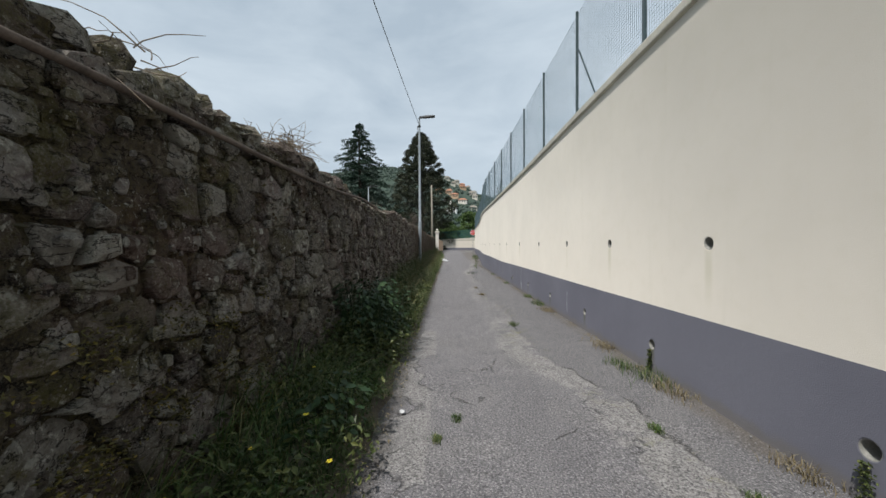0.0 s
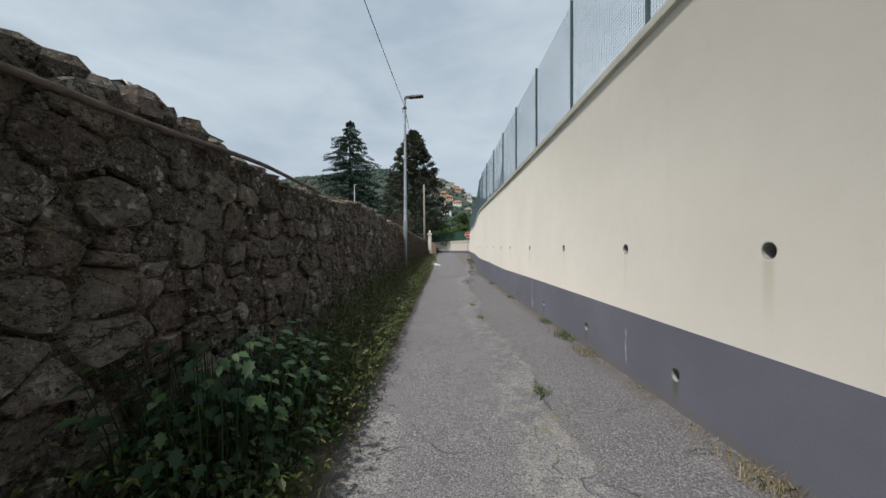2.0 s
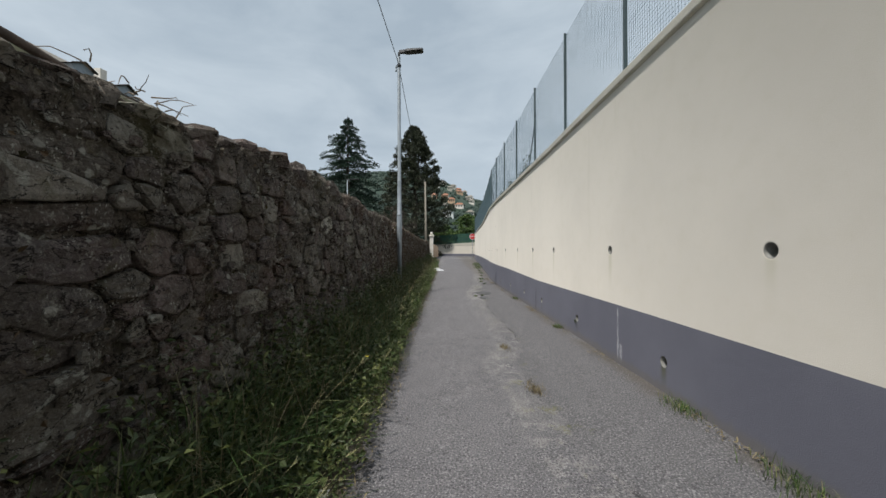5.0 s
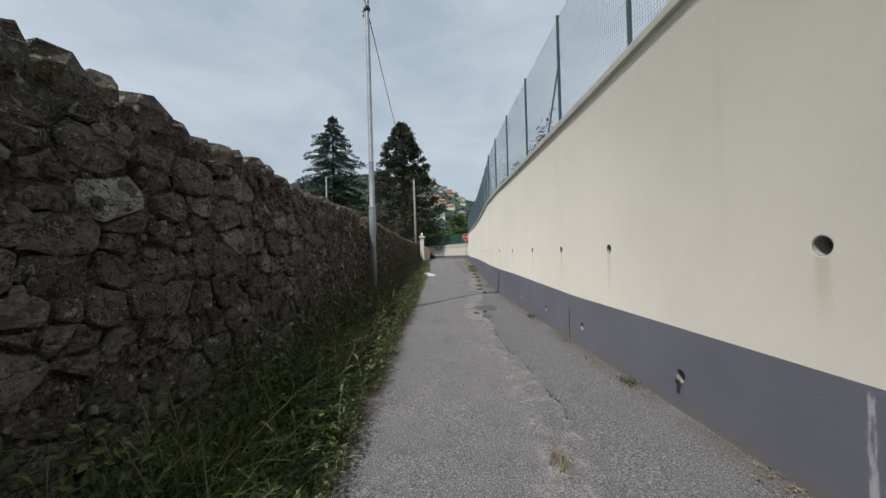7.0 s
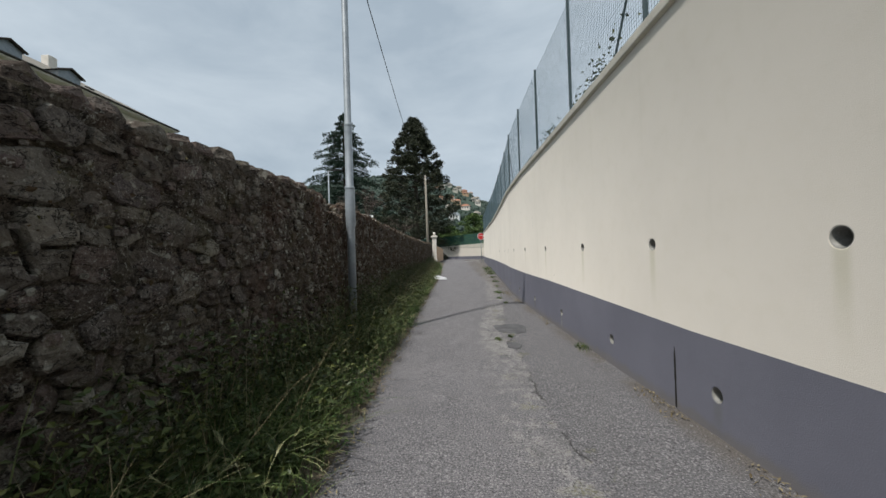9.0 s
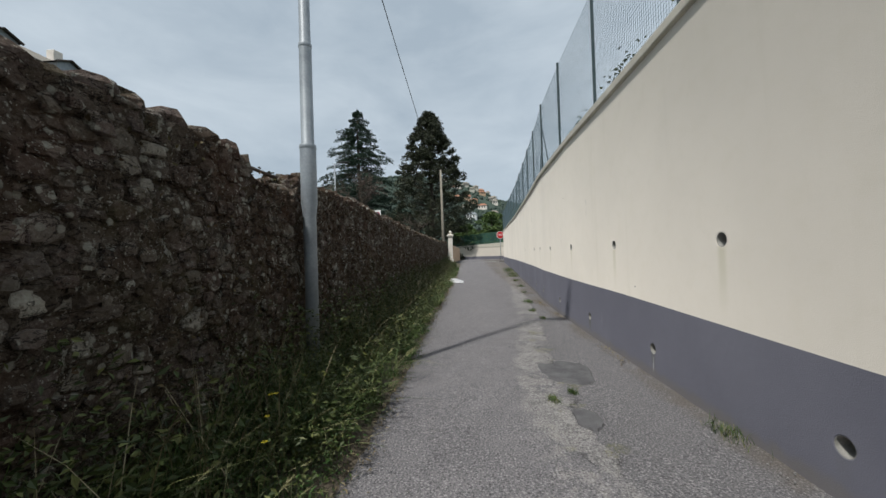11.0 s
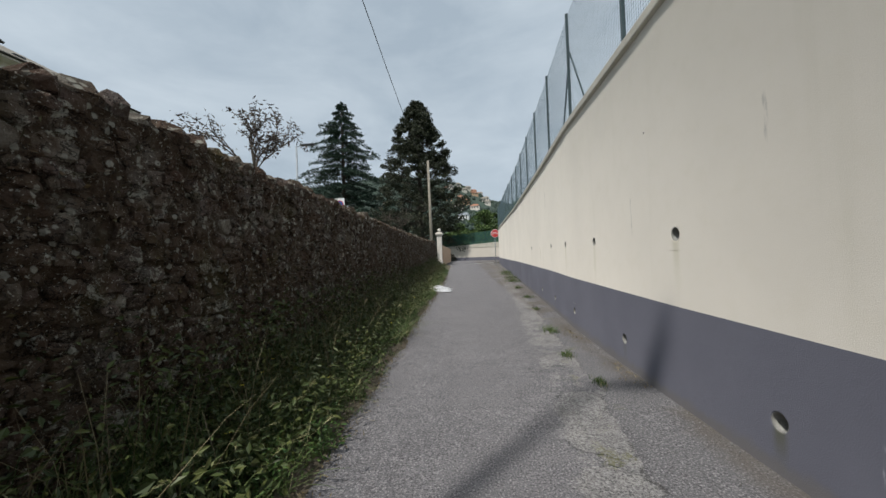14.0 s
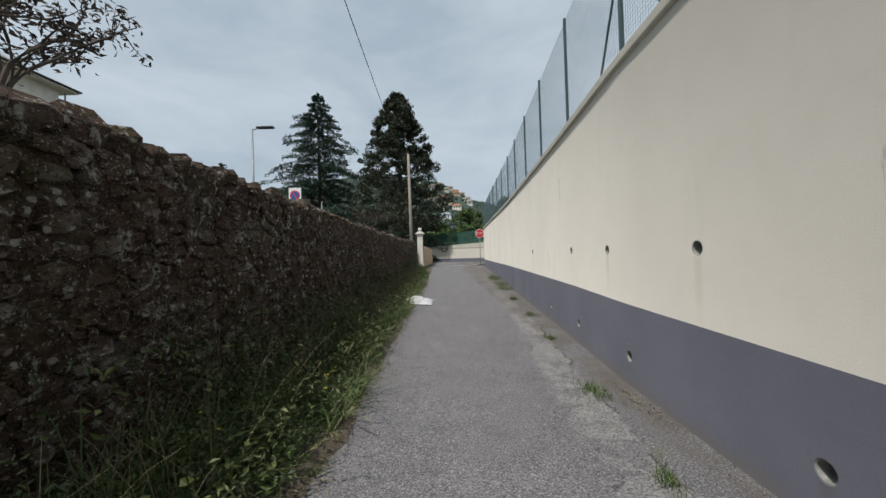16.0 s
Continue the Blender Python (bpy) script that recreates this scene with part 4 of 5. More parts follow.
def build_wood_pole():
    pole = thing("utility_pole", "weathered pale wooden utility pole behind the stone wall", "utility pole", at=pose(-2.28, 57, level(57) - 0.05))
    part("shaft", Geo().tube([(0, 0, 0), (-0.03, 0, 5), (-0.08, 0, 10.4)], [0.16, 0.135, 0.105], 12).mesh("shaft", WOODPOLE, True), pole)
    part("bracket", Geo().tube([(-0.07, 0, 8.9), (-0.35, -0.05, 9.05)], 0.025, 6).mesh("bracket", STEEL), pole)
    part("cabinet", Geo().box((-0.2, -0.32, 1.6), (0.14, -0.16, 2.5), 0.01).mesh("cabinet", STEEL), pole)


def build_far_lamp(x, y, z, arm, label):
    lamp = thing("street_lamp", label, "street lamp", "far street lamps", at=pose(x, y, 0))
    part("pole", Geo().tube([(0, 0, 0), (0, 0, z)], [0.08, 0.05], 10).mesh("pole", STEEL, True), lamp)
    part("arm", Geo().tube([(0, 0, z - 0.05), (arm * 0.4, 0, z + 0.05)], 0.03, 6).mesh("arm", STEEL), lamp)
    s = 1 if arm > 0 else -1
    g = Geo().box((min(0.25 * s, arm), -0.13, z), (max(0.25 * s, arm), 0.13, z + 0.09), 0.02)
    part("lamp_head", g.mesh("lamp_head", BLACK), lamp)


def disc(x, y, z, r, n, d=0.0, turn=0.0):
    g = Geo()
    ring = [(x + r * math.cos(2 * math.pi * (k + turn) / n), z + r * math.sin(2 * math.pi * (k + turn) / n)) for k in range(n)]
    return g.add([(px, y, pz) for px, pz in ring] + [(px, y + 0.004 + d, pz) for px, pz in ring], [tuple(range(n)), tuple(range(2 * n - 1, n - 1, -1))] + [(k, n + k, n + (k + 1) % n, (k + 1) % n) for k in range(n)])


def lettering(text, size, mat):
    cu = bpy.data.curves.new("lettering", "FONT")
    cu.body, cu.size, cu.align_x, cu.align_y, cu.extrude = text, size, "CENTER", "CENTER", 0.002
    ob = new("lettering", cu)
    bpy.context.view_layer.update()
    me = bpy.data.meshes.new_from_object(ob.evaluated_get(bpy.context.evaluated_depsgraph_get()))
    bpy.data.objects.remove(ob)
    me.materials.clear()
    me.materials.append(mat)
    return me


def build_stop_sign():
    y, zb = 60.0, level(60)
    s = thing("stop_sign", "red octagonal stop sign on a grey post", "road sign", at=pose(4.2, y, zb))
    part("post", Geo().tube([(0, 0.05, 0), (0, 0.05, 3.45)], 0.035, 8).mesh("post", STEEL, True), s)
    part("plate", disc(0, 0, 3.05, 0.46, 8, 0.01, 0.5).mesh("plate", WHITE), s, "white octagon rim")
    part("red_field", disc(0, -0.008, 3.05, 0.42, 8, 0, 0.5).mesh("red_field", RED), s, "red octagon field")
    part("lettering", lettering("STOP", 0.3, WHITE), s, "white capital letters", pose(0, -0.014, 3.05, 90, 0, 0))


def build_parking_sign():
    s = thing("no_parking_sign", "white panel with a blue and red no-parking disc on a post", "road sign", at=pose(-4.58, 36.7, 0))
    part("post", Geo().tube([(0, 0.03, 0), (0, 0.03, 4.05)], 0.03, 8).mesh("post", STEEL, True), s)
    part("panel", Geo().box((-0.21, -0.004, 3.55), (0.21, 0.008, 4.02), 0.003).mesh("panel", WHITE), s)
    part("red_ring", disc(0, -0.012, 3.76, 0.17, 24).mesh("red_ring", RED), s)
    part("blue_disc", disc(0, -0.018, 3.76, 0.135, 24).mesh("blue_disc", BLUE), s)
    part("red_slash", Geo().add([(-0.11, -0.024, 3.89), (-0.08, -0.024, 3.92), (0.11, -0.024, 3.63), (0.08, -0.024, 3.60)], [(0, 3, 2, 1)]).mesh("red_slash", RED), s)


def build_gate_pillar(x, y, label):
    z = level(y)
    s = thing("gate_pillar", label, "pillar", "gate pillars", at=pose(x, y, z))
    part("shaft", Geo().box((-0.24, -0.24, -0.1), (0.24, 0.24, 2.95), 0.02).mesh("shaft", STUCCO), s)
    part("base_block", Geo().box((-0.29, -0.29, -0.1), (0.29, 0.29, 0.45), 0.02).mesh("base_block", STUCCO), s)
    part("cornice", Geo().box((-0.3, -0.3, 2.95), (0.3, 0.3, 3.06), 0.02).box((-0.38, -0.38, 3.06), (0.38, 0.38, 3.2), 0.03).box((-0.25, -0.25, 3.2), (0.25, 0.25, 3.3), 0.02).mesh("cornice", STUCCO), s)
    part("ball", Geo().lathe(0, 0, [(0.06, 3.3)] + [(0.17 * math.sin(a), 3.5 - 0.17 * math.cos(a)) for a in np.linspace(0.4, 3.0, 9)], 16).mesh("ball", STUCCO, True), s)


def build_far_end():
    g, h, c = Geo(), Geo(), Geo()
    a, b = Vector((-6, 78.5, 0.42)), Vector((16, 63.5, 0.42))
    d = (b - a).normalized()
    nrm = Vector((d.y, -d.x, 0))
    wall = thing("wall_north", "low cream garden wall with a grey plinth across the road", "wall", kind="structure")
    vs = lambda z0, z1a, z1b, t: [tuple(a + nrm * t + Vector((0, 0, z0))), tuple(b + nrm * t + Vector((0, 0, z0))), tuple(b + nrm * t + Vector((0, 0, z1b))), tuple(a + nrm * t + Vector((0, 0, z1a)))]
    box = [(0, 1, 2, 3), (7, 6, 5, 4), (3, 2, 6, 7), (0, 4, 5, 1), (0, 3, 7, 4), (1, 5, 6, 2)]
    part("rendered_face", g.add(vs(0.5, 1.85, 2.9, 0) + vs(0.5, 1.85, 2.9, -0.25), box).mesh("rendered_face", PLASTER), wall)
    part("plinth", h.add(vs(-0.1, 0.5, 0.5, 0.003) + vs(-0.1, 0.5, 0.5, -0.25), box).mesh("plinth", PLINTH), wall)
    part("coping", c.add(vs(1.85, 1.93, 2.98, 0.04) + vs(1.85, 1.93, 2.98, -0.29), box).mesh("coping", CONCRETE), wall)
    fence = thing("screen_fence", "dark green netted fence above the far garden wall", "fence")
    n = 9
    for k in range(n):
        p = a.lerp(b, k / (n - 1)) - nrm * 0.12
        z = 1.85 + 1.05 * k / (n - 1)
        part("post", Geo().tube([p + Vector((0, 0, z - 0.05)), p + Vector((0, 0, z + 1.75))], 0.03, 6).mesh("post", POST), fence)
        if k + 1 < n:
            q = a.lerp(b, (k + 1) / (n - 1)) - nrm * 0.12
            zq = 1.85 + 1.05 * (k + 1) / (n - 1)
            net = Geo()
            for i in range(28):
                zz = 0.1 + i * 0.058
                net.add([tuple(p + Vector((0, 0, z + zz))), tuple(q + Vector((0, 0, zq + zz))), tuple(q + Vector((0, 0, zq + zz + 0.04))), tuple(p + Vector((0, 0, z + zz + 0.04)))], [(0, 1, 2, 3)])
            part("netting", net.mesh("netting", SCREEN), fence)
    peach = thing("wall_gate", "peach stucco garden wall beside the gate pillar", "wall", kind="structure")
    g = Geo()
    a2, b2 = Vector((-1.25, 58.2, 0.3)), Vector((-0.75, 70, 0.42))
    n2 = Vector((-0.25, 0, 0))
    vs2 = [tuple(p + o + Vector((0, 0, z))) for o in (Vector(), n2) for p, z in ((a2, 0), (b2, 0), (b2, 1.75), (a2, 2.1))]
    part("rendered_face", g.add(vs2, box).mesh("rendered_face", PEACH), peach)


# ---- house behind the stone wall ----
def build_house():
    house = thing("house", "large grey-roofed house with small dormers on rising ground", "house")
    x0, x1, y0, y1, ze = -46.0, -31.0, 30.0, 56.2, 16.7
    part("wall", Geo().box((x0 + 0.9, y0 + 0.9, -0.1), (x1 - 0.9, y1 - 0.9, ze - 0.1)).mesh("wall", STUCCO), house)
    part("eaves", Geo().box((x0, y0, ze - 0.14), (x1, y1, ze + 0.02)).mesh("eaves", STUCCO), house, "pale boxed eaves")
    part("gutter", Geo().tube([(x1 + 0.07, y0, ze + 0.06), (x1 + 0.07, y1 + 0.07, ze + 0.06), (x0, y1 + 0.07, ze + 0.06)], 0.1, 8).mesh("gutter", FASCIA), house, "dark gutter")
    xm, zr = (x0 + x1) / 2, ze + 4.4
    vs = [(x0, y0, ze + 0.03), (x1, y0, ze + 0.03), (x1, y1, ze + 0.03), (x0, y1, ze + 0.03), (xm, y0 + 7, zr), (xm, y1 - 7, zr)]
    part("roof", Geo().add(vs, [(1, 2, 5, 4), (3, 0, 4, 5), (0, 1, 4), (2, 3, 5), (3, 2, 1, 0)]).mesh("roof", ROOF), house, "grey slate hipped roof")
    for y in (40.3, 44.6):
        d = part("dormer", Geo().add([(-31.5, y - 0.9, ze + 0.2), (-31.5, y + 0.9, ze + 0.2), (-31.5, y + 0.9, ze + 0.95), (-31.5, y, ze + 1.4), (-31.5, y - 0.9, ze + 0.95), (-37.0, y - 0.9, ze + 0.2), (-37.0, y + 0.9, ze + 0.2), (-37.0, y + 0.9, ze + 0.95), (-37.0, y, ze + 1.4), (-37.0, y - 0.9, ze + 0.95)], [(0, 1, 2, 3, 4), (1, 6, 7, 2), (0, 4, 9, 5), (9, 8, 7, 6, 5)]).mesh("dormer", STEEL), house, "small grey dormer")
        part("dormer_roof", Geo().tube([(-31.3, y - 1.1, ze + 0.92), (-31.3, y, ze + 1.46), (-31.3, y + 1.1, ze + 0.92)], 0.09, 6).add([(-31.25, y - 1.1, ze + 0.95), (-31.25, y, ze + 1.5), (-37.5, y, ze + 1.5), (-37.5, y - 1.1, ze + 0.95)], [(0, 1, 2, 3)]).add([(-31.25, y, ze + 1.5), (-31.25, y + 1.1, ze + 0.95), (-37.5, y + 1.1, ze + 0.95), (-37.5, y, ze + 1.5)], [(0, 1, 2, 3)]).mesh("dormer_roof", FASCIA), d)
    for y in (46.0, 48.5):
        part("skylight", Geo().box((-34.2, y - 0.4, ze + 1.6), (-33.6, y + 0.4, ze + 1.72), 0.02).mesh("skylight", GLASS), house)
    part("downpipe", Geo().tube([(x1 - 0.75, y1 - 0.5, 0), (x1 - 0.75, y1 - 0.5, ze - 0.2)], 0.06, 8).mesh("downpipe", STEEL), house)
    part("chimney", Geo().box((-39, 49, ze + 3), (-38.2, 49.8, ze + 5.4), 0.04).mesh("chimney", STUCCO), house)


# ---- plants ----
def blades(rng, xy, z, h, w, lean, droop=0.5):
    """Bent grass blades as strips; all arrays of one length."""
    n = len(h)
    a = rng.uniform(0, 2 * np.pi, n)
    out = np.stack([np.cos(a), np.sin(a)], 1)
    side = np.stack([-out[:, 1], out[:, 0]], 1)
    V = np.zeros((n, 7, 3))
    for i, (t, k) in enumerate(((0.0, 1.0), (0.4, 0.85), (0.75, 0.55))):
        c = xy + out * (lean * h * t ** 1.8)[:, None]
        zz = z + h * (t - droop * lean * t * t * 0.6)
        for s, j in ((-1, 0), (1, 1)):
            V[:, 2 * i + j, :2] = c + side * (s * w * k)[:, None]
            V[:, 2 * i + j, 2] = zz
    V[:, 6, :2] = xy + out * (lean * h)[:, None]
    V[:, 6, 2] = z + h * (1 - droop * lean * 0.6)
    f = np.array([[0, 1, 3, 2], [2, 3, 5, 4]])
    tri = np.array([4, 5, 6])
    base = np.arange(n)[:, None] * 7
    quads = (f[None] + base[:, :, None]).reshape(-1, 4)
    tris = base + tri[None]
    return V.reshape(-1, 3), [tuple(q) for q in quads.tolist()] + [tuple(q) for q in tris.tolist()]


def leaves(rng, c, length, width, mat_up=0.6):
    """Folded pointed leaves at the centres c, facing about."""
    n = len(c)
    d = rng.normal(size=(n, 3)); d[:, 2] = d[:, 2] * 0.5 - 0.1
    d /= np.linalg.norm(d, axis=1)[:, None]
    up = rng.normal(size=(n, 3)) * (1 - mat_up) + np.array([0, 0, mat_up])
    s = np.cross(d, up); s /= np.maximum(np.linalg.norm(s, axis=1), 1e-6)[:, None]
    nn = np.cross(s, d)
    L, W = length[:, None], width[:, None]
    V = np.stack([c - d * L * 0.5, c - d * L * 0.05 + s * W * 0.5 + nn * W * 0.15, c + d * L * 0.5 - nn * L * 0.1, c - d * L * 0.05 - s * W * 0.5 + nn * W * 0.15], 1).reshape(-1, 3)
    base = np.arange(n)[:, None] * 4
    return V, [tuple(q) for q in np.concatenate([base + np.array([[0, 1, 2]]), base + np.array([[0, 2, 3]])]).tolist()]


def stuff(name, V, F, mat, label, category):
    tagged(part(name, mesh_of(name, V.tolist() if hasattr(V, "tolist") else V, F, mat, name == "far_woods")), label, category, kind="stuff")


def verge_z(x, y):
    k = np.clip((-0.7 - x) / 1.2, 0, 1)
    return np.interp(y, (-10, 40, 60), (0, 0, 0.45)) - 0.02 + 0.22 * k ** 0.8


def patchy(y, seed):
    return np.array([0.5 + 0.5 * noise.noise(Vector((seed, q * 0.55, 0))) + 0.25 * noise.noise(Vector((seed, q * 1.7, 4))) for q in y])


def build_verge_plants():
    rng = np.random.default_rng(5)
    m = 3000
    cy = np.concatenate([rng.uniform(-1, 34, m * 3 // 4), rng.uniform(28, 56, m // 4)])
    edge = np.array([lane_edge(q) for q in cy])
    u = rng.uniform(0, 1, len(cy)) ** 0.8
    cx = edge - 0.03 - (1.74 + edge) * u
    p = patchy(cy, 3.0)
    tall = (0.09 + 0.30 * u + 0.42 * p * u) * rng.uniform(0.45, 1.35, len(cy)) * np.interp(cy, (0, 4, 8, 17, 22, 56), (0.8, 1.0, 1.35, 1.3, 1.15, 1.0))
    count = rng.integers(6, 22, len(cy))
    k = np.repeat(np.arange(len(cy)), count)
    n = len(k)
    x, y = cx[k] + rng.normal(0, 0.035, n), cy[k] + rng.normal(0, 0.045, n)
    x = np.maximum(x, -1.76)
    h = tall[k] * rng.uniform(0.45, 1.2, n) * np.interp(y, (5.0, 5.7, 7.4, 8.0), (1, 0.3, 0.35, 1))
    V, F = blades(rng, np.stack([x, y], 1), verge_z(x, y) - 0.02, h, rng.uniform(0.002, 0.0058, n), rng.uniform(0.3, 1.5, n))
    stuff("verge_grass", V, F, GRASS, "long unmown green grass along the stone wall", "grass")
    n = 2600
    y = rng.uniform(8, 46, n); x = -1.0 - 0.72 * rng.uniform(0, 1, n) ** 0.7
    V, F = blades(rng, np.stack([x, y], 1), verge_z(x, y), rng.uniform(0.4, 1.0, n) * np.interp(y, (5, 12, 46), (0.9, 1.1, 1.15)), rng.uniform(0.0018, 0.0034, n), rng.uniform(0.2, 0.8, n))
    stuff("dry_grass_stalks", V, F, DRYGRASS, "tall straw-coloured dry grass stalks", "grass")
    m = 560
    cy = rng.uniform(8.4, 46, m); k = patchy(cy, 14.0)
    cy = cy[k + rng.uniform(-0.25, 0.25, m) > 0.5]
    edge = np.array([lane_edge(q) for q in cy])
    cx = edge - 0.05 + 0.2 * (patchy(cy, 33.0) - 0.5) - rng.uniform(0, 0.8, len(cy))
    k = np.repeat(np.arange(len(cy)), rng.integers(8, 26, len(cy)))
    n = len(k)
    x, y = np.maximum(cx[k] + rng.normal(0, 0.03, n), -1.7), cy[k] + rng.normal(0, 0.04, n)
    h = rng.uniform(0.25, 0.62, len(cy))[k] * rng.uniform(0.7, 1.2, n)
    V, F = blades(rng, np.stack([x, y], 1), verge_z(x, y), h, rng.uniform(0.0025, 0.006, n), rng.uniform(0.7, 1.6, n), 0.62)
    stuff("arching_grass", V, F, ARCHING, "pale yellow-green grass tussocks arching towards the lane", "grass")
    m = 900
    cy = rng.uniform(2, 50, m); cy = cy[patchy(cy, 21.0) + rng.uniform(-0.3, 0.3, m) > 0.45]
    edge = np.array([lane_edge(q) for q in cy])
    k = np.repeat(np.arange(len(cy)), rng.integers(20, 60, len(cy)))
    n = len(k)
    cx = edge - 0.07 + 0.3 * (patchy(cy, 37.0) - 0.5) - np.abs(rng.normal(0, 0.25, len(cy)))
    hh = rng.uniform(0.08, 0.3, len(cy))
    c = np.stack([cx[k] + rng.normal(0, 0.06, n), cy[k] + rng.normal(0, 0.08, n), np.zeros(n)], 1)
    c[:, 2] = verge_z(c[:, 0], c[:, 1]) + hh[k] * rng.uniform(0.1, 1, n)
    ll = rng.uniform(0.02, 0.055, len(cy))[k] * rng.uniform(0.7, 1.3, n)
    V, F = leaves(rng, c, ll, ll * rng.uniform(0.25, 0.5, n))
    stuff("edge_weeds", V, F, EDGELEAF, "bright green leafy weeds along the asphalt's edge", "weeds")
    n = 5000
    y = rng.uniform(1, 45, n); edge = np.array([lane_edge(q) for q in y])
    x = edge + rng.normal(0.0, 0.07, n)
    V, F = leaves(rng, np.stack([x, y, verge_z(x, y) + 0.03 + rng.uniform(0, 0.012, n)], 1), rng.uniform(0.015, 0.07, n), rng.uniform(0.004, 0.014, n), 0.95)
    stuff("dry_litter", V, F, DRYGRASS, "straw and dry leaf bits on the asphalt's edge", "leaf litter")
    cs, ls = [], []
    for _ in range(2900):
        cy = rng.uniform(0.5, 50); cx = rng.uniform(-1.74, -0.85)
        q = float(patchy([cy], 8.0)[0])
        if rng.uniform() > (0.25 + q * 0.9) * (0.5 if cy < 5.5 else 1.0):
            continue
        hh = rng.uniform(0.15, 0.5) * ((2.2 if cy > 17 else 1.9 if cy > 9 else 1.2) if cx < -1.3 else 1.2 if cy > 17 else 0.8) * float(np.interp(cy, (2.5, 4.5), (0.55, 1.0)))
        m = int(rng.integers(30, 90))
        c = np.stack([cx + rng.normal(0, 0.12, m), cy + rng.normal(0, 0.14, m), float(verge_z(np.array([cx]), np.array([cy]))[0]) + hh * rng.uniform(0.05, 1, m)], 1)
        cs.append(c); ls.append(np.full(m, rng.uniform(0.025, 0.075)))
    c, l = np.concatenate(cs), np.concatenate(ls)
    c[:, 0] = np.minimum(np.maximum(c[:, 0], -1.77), -0.7)
    V, F = leaves(rng, c, l * rng.uniform(0.7, 1.3, len(l)), l * rng.uniform(0.3, 0.6, len(l)))
    stuff("verge_weeds", V, F, WEED, "low leafy green weeds at the wall's foot", "weeds")
    n = 30000
    y = np.concatenate([rng.uniform(0, 18, n // 8), rng.uniform(19, 54, n - n // 8)])
    z = 0.3 + 2.15 * rng.uniform(0, 1, n) ** 1.2
    k = np.array([noise.noise(Vector((a * 0.8, b * 1.3, 2))) for a, b in zip(y, z)])
    ok = k + rng.uniform(-0.3, 0.3, n) + np.interp(y, (18, 26, 32), (0, 0, 0.12)) > 0.04
    c = np.stack([WEST_X + rng.uniform(0.015, 0.08, n), y, z + np.interp(y, (-10, 40, 60), (0, 0, 0.45))], 1)[ok]
    V, F = leaves(rng, c, rng.uniform(0.02, 0.055, len(c)), rng.uniform(0.012, 0.035, len(c)), 0.3)
    stuff("wall_creeper", V, F, IVY, "brownish dry creeper and moss on the stone face", "creeper")
    V0, F0, k0 = [], [], 0
    for _ in range(950):
        py = rng.uniform(8.0, 42); px = float(lane_edge(py)) - 0.05 - 0.8 * rng.uniform() ** 1.3
        if float(patchy([py], 27.0)[0]) + rng.uniform(-0.3, 0.3) < 0.42:
            continue
        a = rng.uniform(-1.2, 1.2) if rng.uniform() < 0.7 else rng.uniform(0, 6.28)
        hgt, ln = rng.uniform(0.3, 0.65), rng.uniform(0.1, 0.3)
        z0 = float(verge_z(np.array([px]), np.array([py]))[0])
        stem = [np.array([px + math.cos(a) * ln * t ** 2, py + math.sin(a) * ln * t ** 2, z0 + hgt * (t - 0.28 * t ** 3)]) for t in (0, 0.5, 0.8, 1.0)]
        side = np.array([-math.sin(a), math.cos(a), 0.0])
        for p, q in zip(stem, stem[1:]):
            V0 += [p - side * 0.0012, p + side * 0.0012, q + side * 0.001, q - side * 0.001]; F0.append((k0, k0 + 1, k0 + 2, k0 + 3)); k0 += 4
        tip, d = stem[-1], stem[-1] - stem[-2]
        d = d / np.linalg.norm(d)
        size = rng.uniform(0.05, 0.1)
        for j in range(14):
            root = tip + d * size * (j / 14.0) * 0.7
            end = root + (d + rng.normal(0, 0.28, 3)) * size * 0.75
            V0 += [root - side * 0.0022, root + side * 0.0022, end]; F0.append((k0, k0 + 1, k0 + 2)); k0 += 3
    stuff("seed_heads", np.array(V0), F0, AWN, "pale feathery seed heads on arching grass stems", "grass")
    cs = []
    for _ in range(46):
        q = np.array([WEST_X + 0.07, rng.uniform(0.8, 4.6), 0.25 + 1.0 * rng.uniform() ** 1.5])
        m = int(rng.integers(40, 150))
        cs.append(q + np.abs(rng.normal(0, 1, (m, 3))) * np.array([0.035, 0, 0]) + rng.normal(0, 1, (m, 3)) * np.array([0.01, 0.07, 0.06]))
    c = np.concatenate(cs)
    V, F = leaves(rng, c, rng.uniform(0.012, 0.04, len(c)), rng.uniform(0.005, 0.016, len(c)), 0.3)
    stuff("wall_moss", V, F, MOSSLEAF, "yellow-olive moss and tiny weeds in the wall's joints", "moss")
    n = 60
    y = rng.uniform(0.5, 34, n); x = rng.uniform(-1.5, -0.85, n)
    g = Geo()
    for px, py in zip(x, y):
        if noise.noise(Vector((px, py * 0.4, 9))) < 0.0:
            continue
        z = float(verge_z(np.array([px]), np.array([py]))[0]) + rng.uniform(0.2, 0.5)
        for a in range(5):
            t = a * 1.2566
            g.add([(px, py, z), (px + 0.016 * math.cos(t - 0.5), py + 0.016 * math.sin(t - 0.5), z + 0.004), (px + 0.022 * math.cos(t), py + 0.022 * math.sin(t), z + 0.006), (px + 0.016 * math.cos(t + 0.5), py + 0.016 * math.sin(t + 0.5), z + 0.004)], [(0, 1, 2, 3)])
    tagged(part("yellow_flowers", g.mesh("yellow_flowers", FLOWER)), "small yellow wild flowers in the verge", "flowers", kind="stuff")


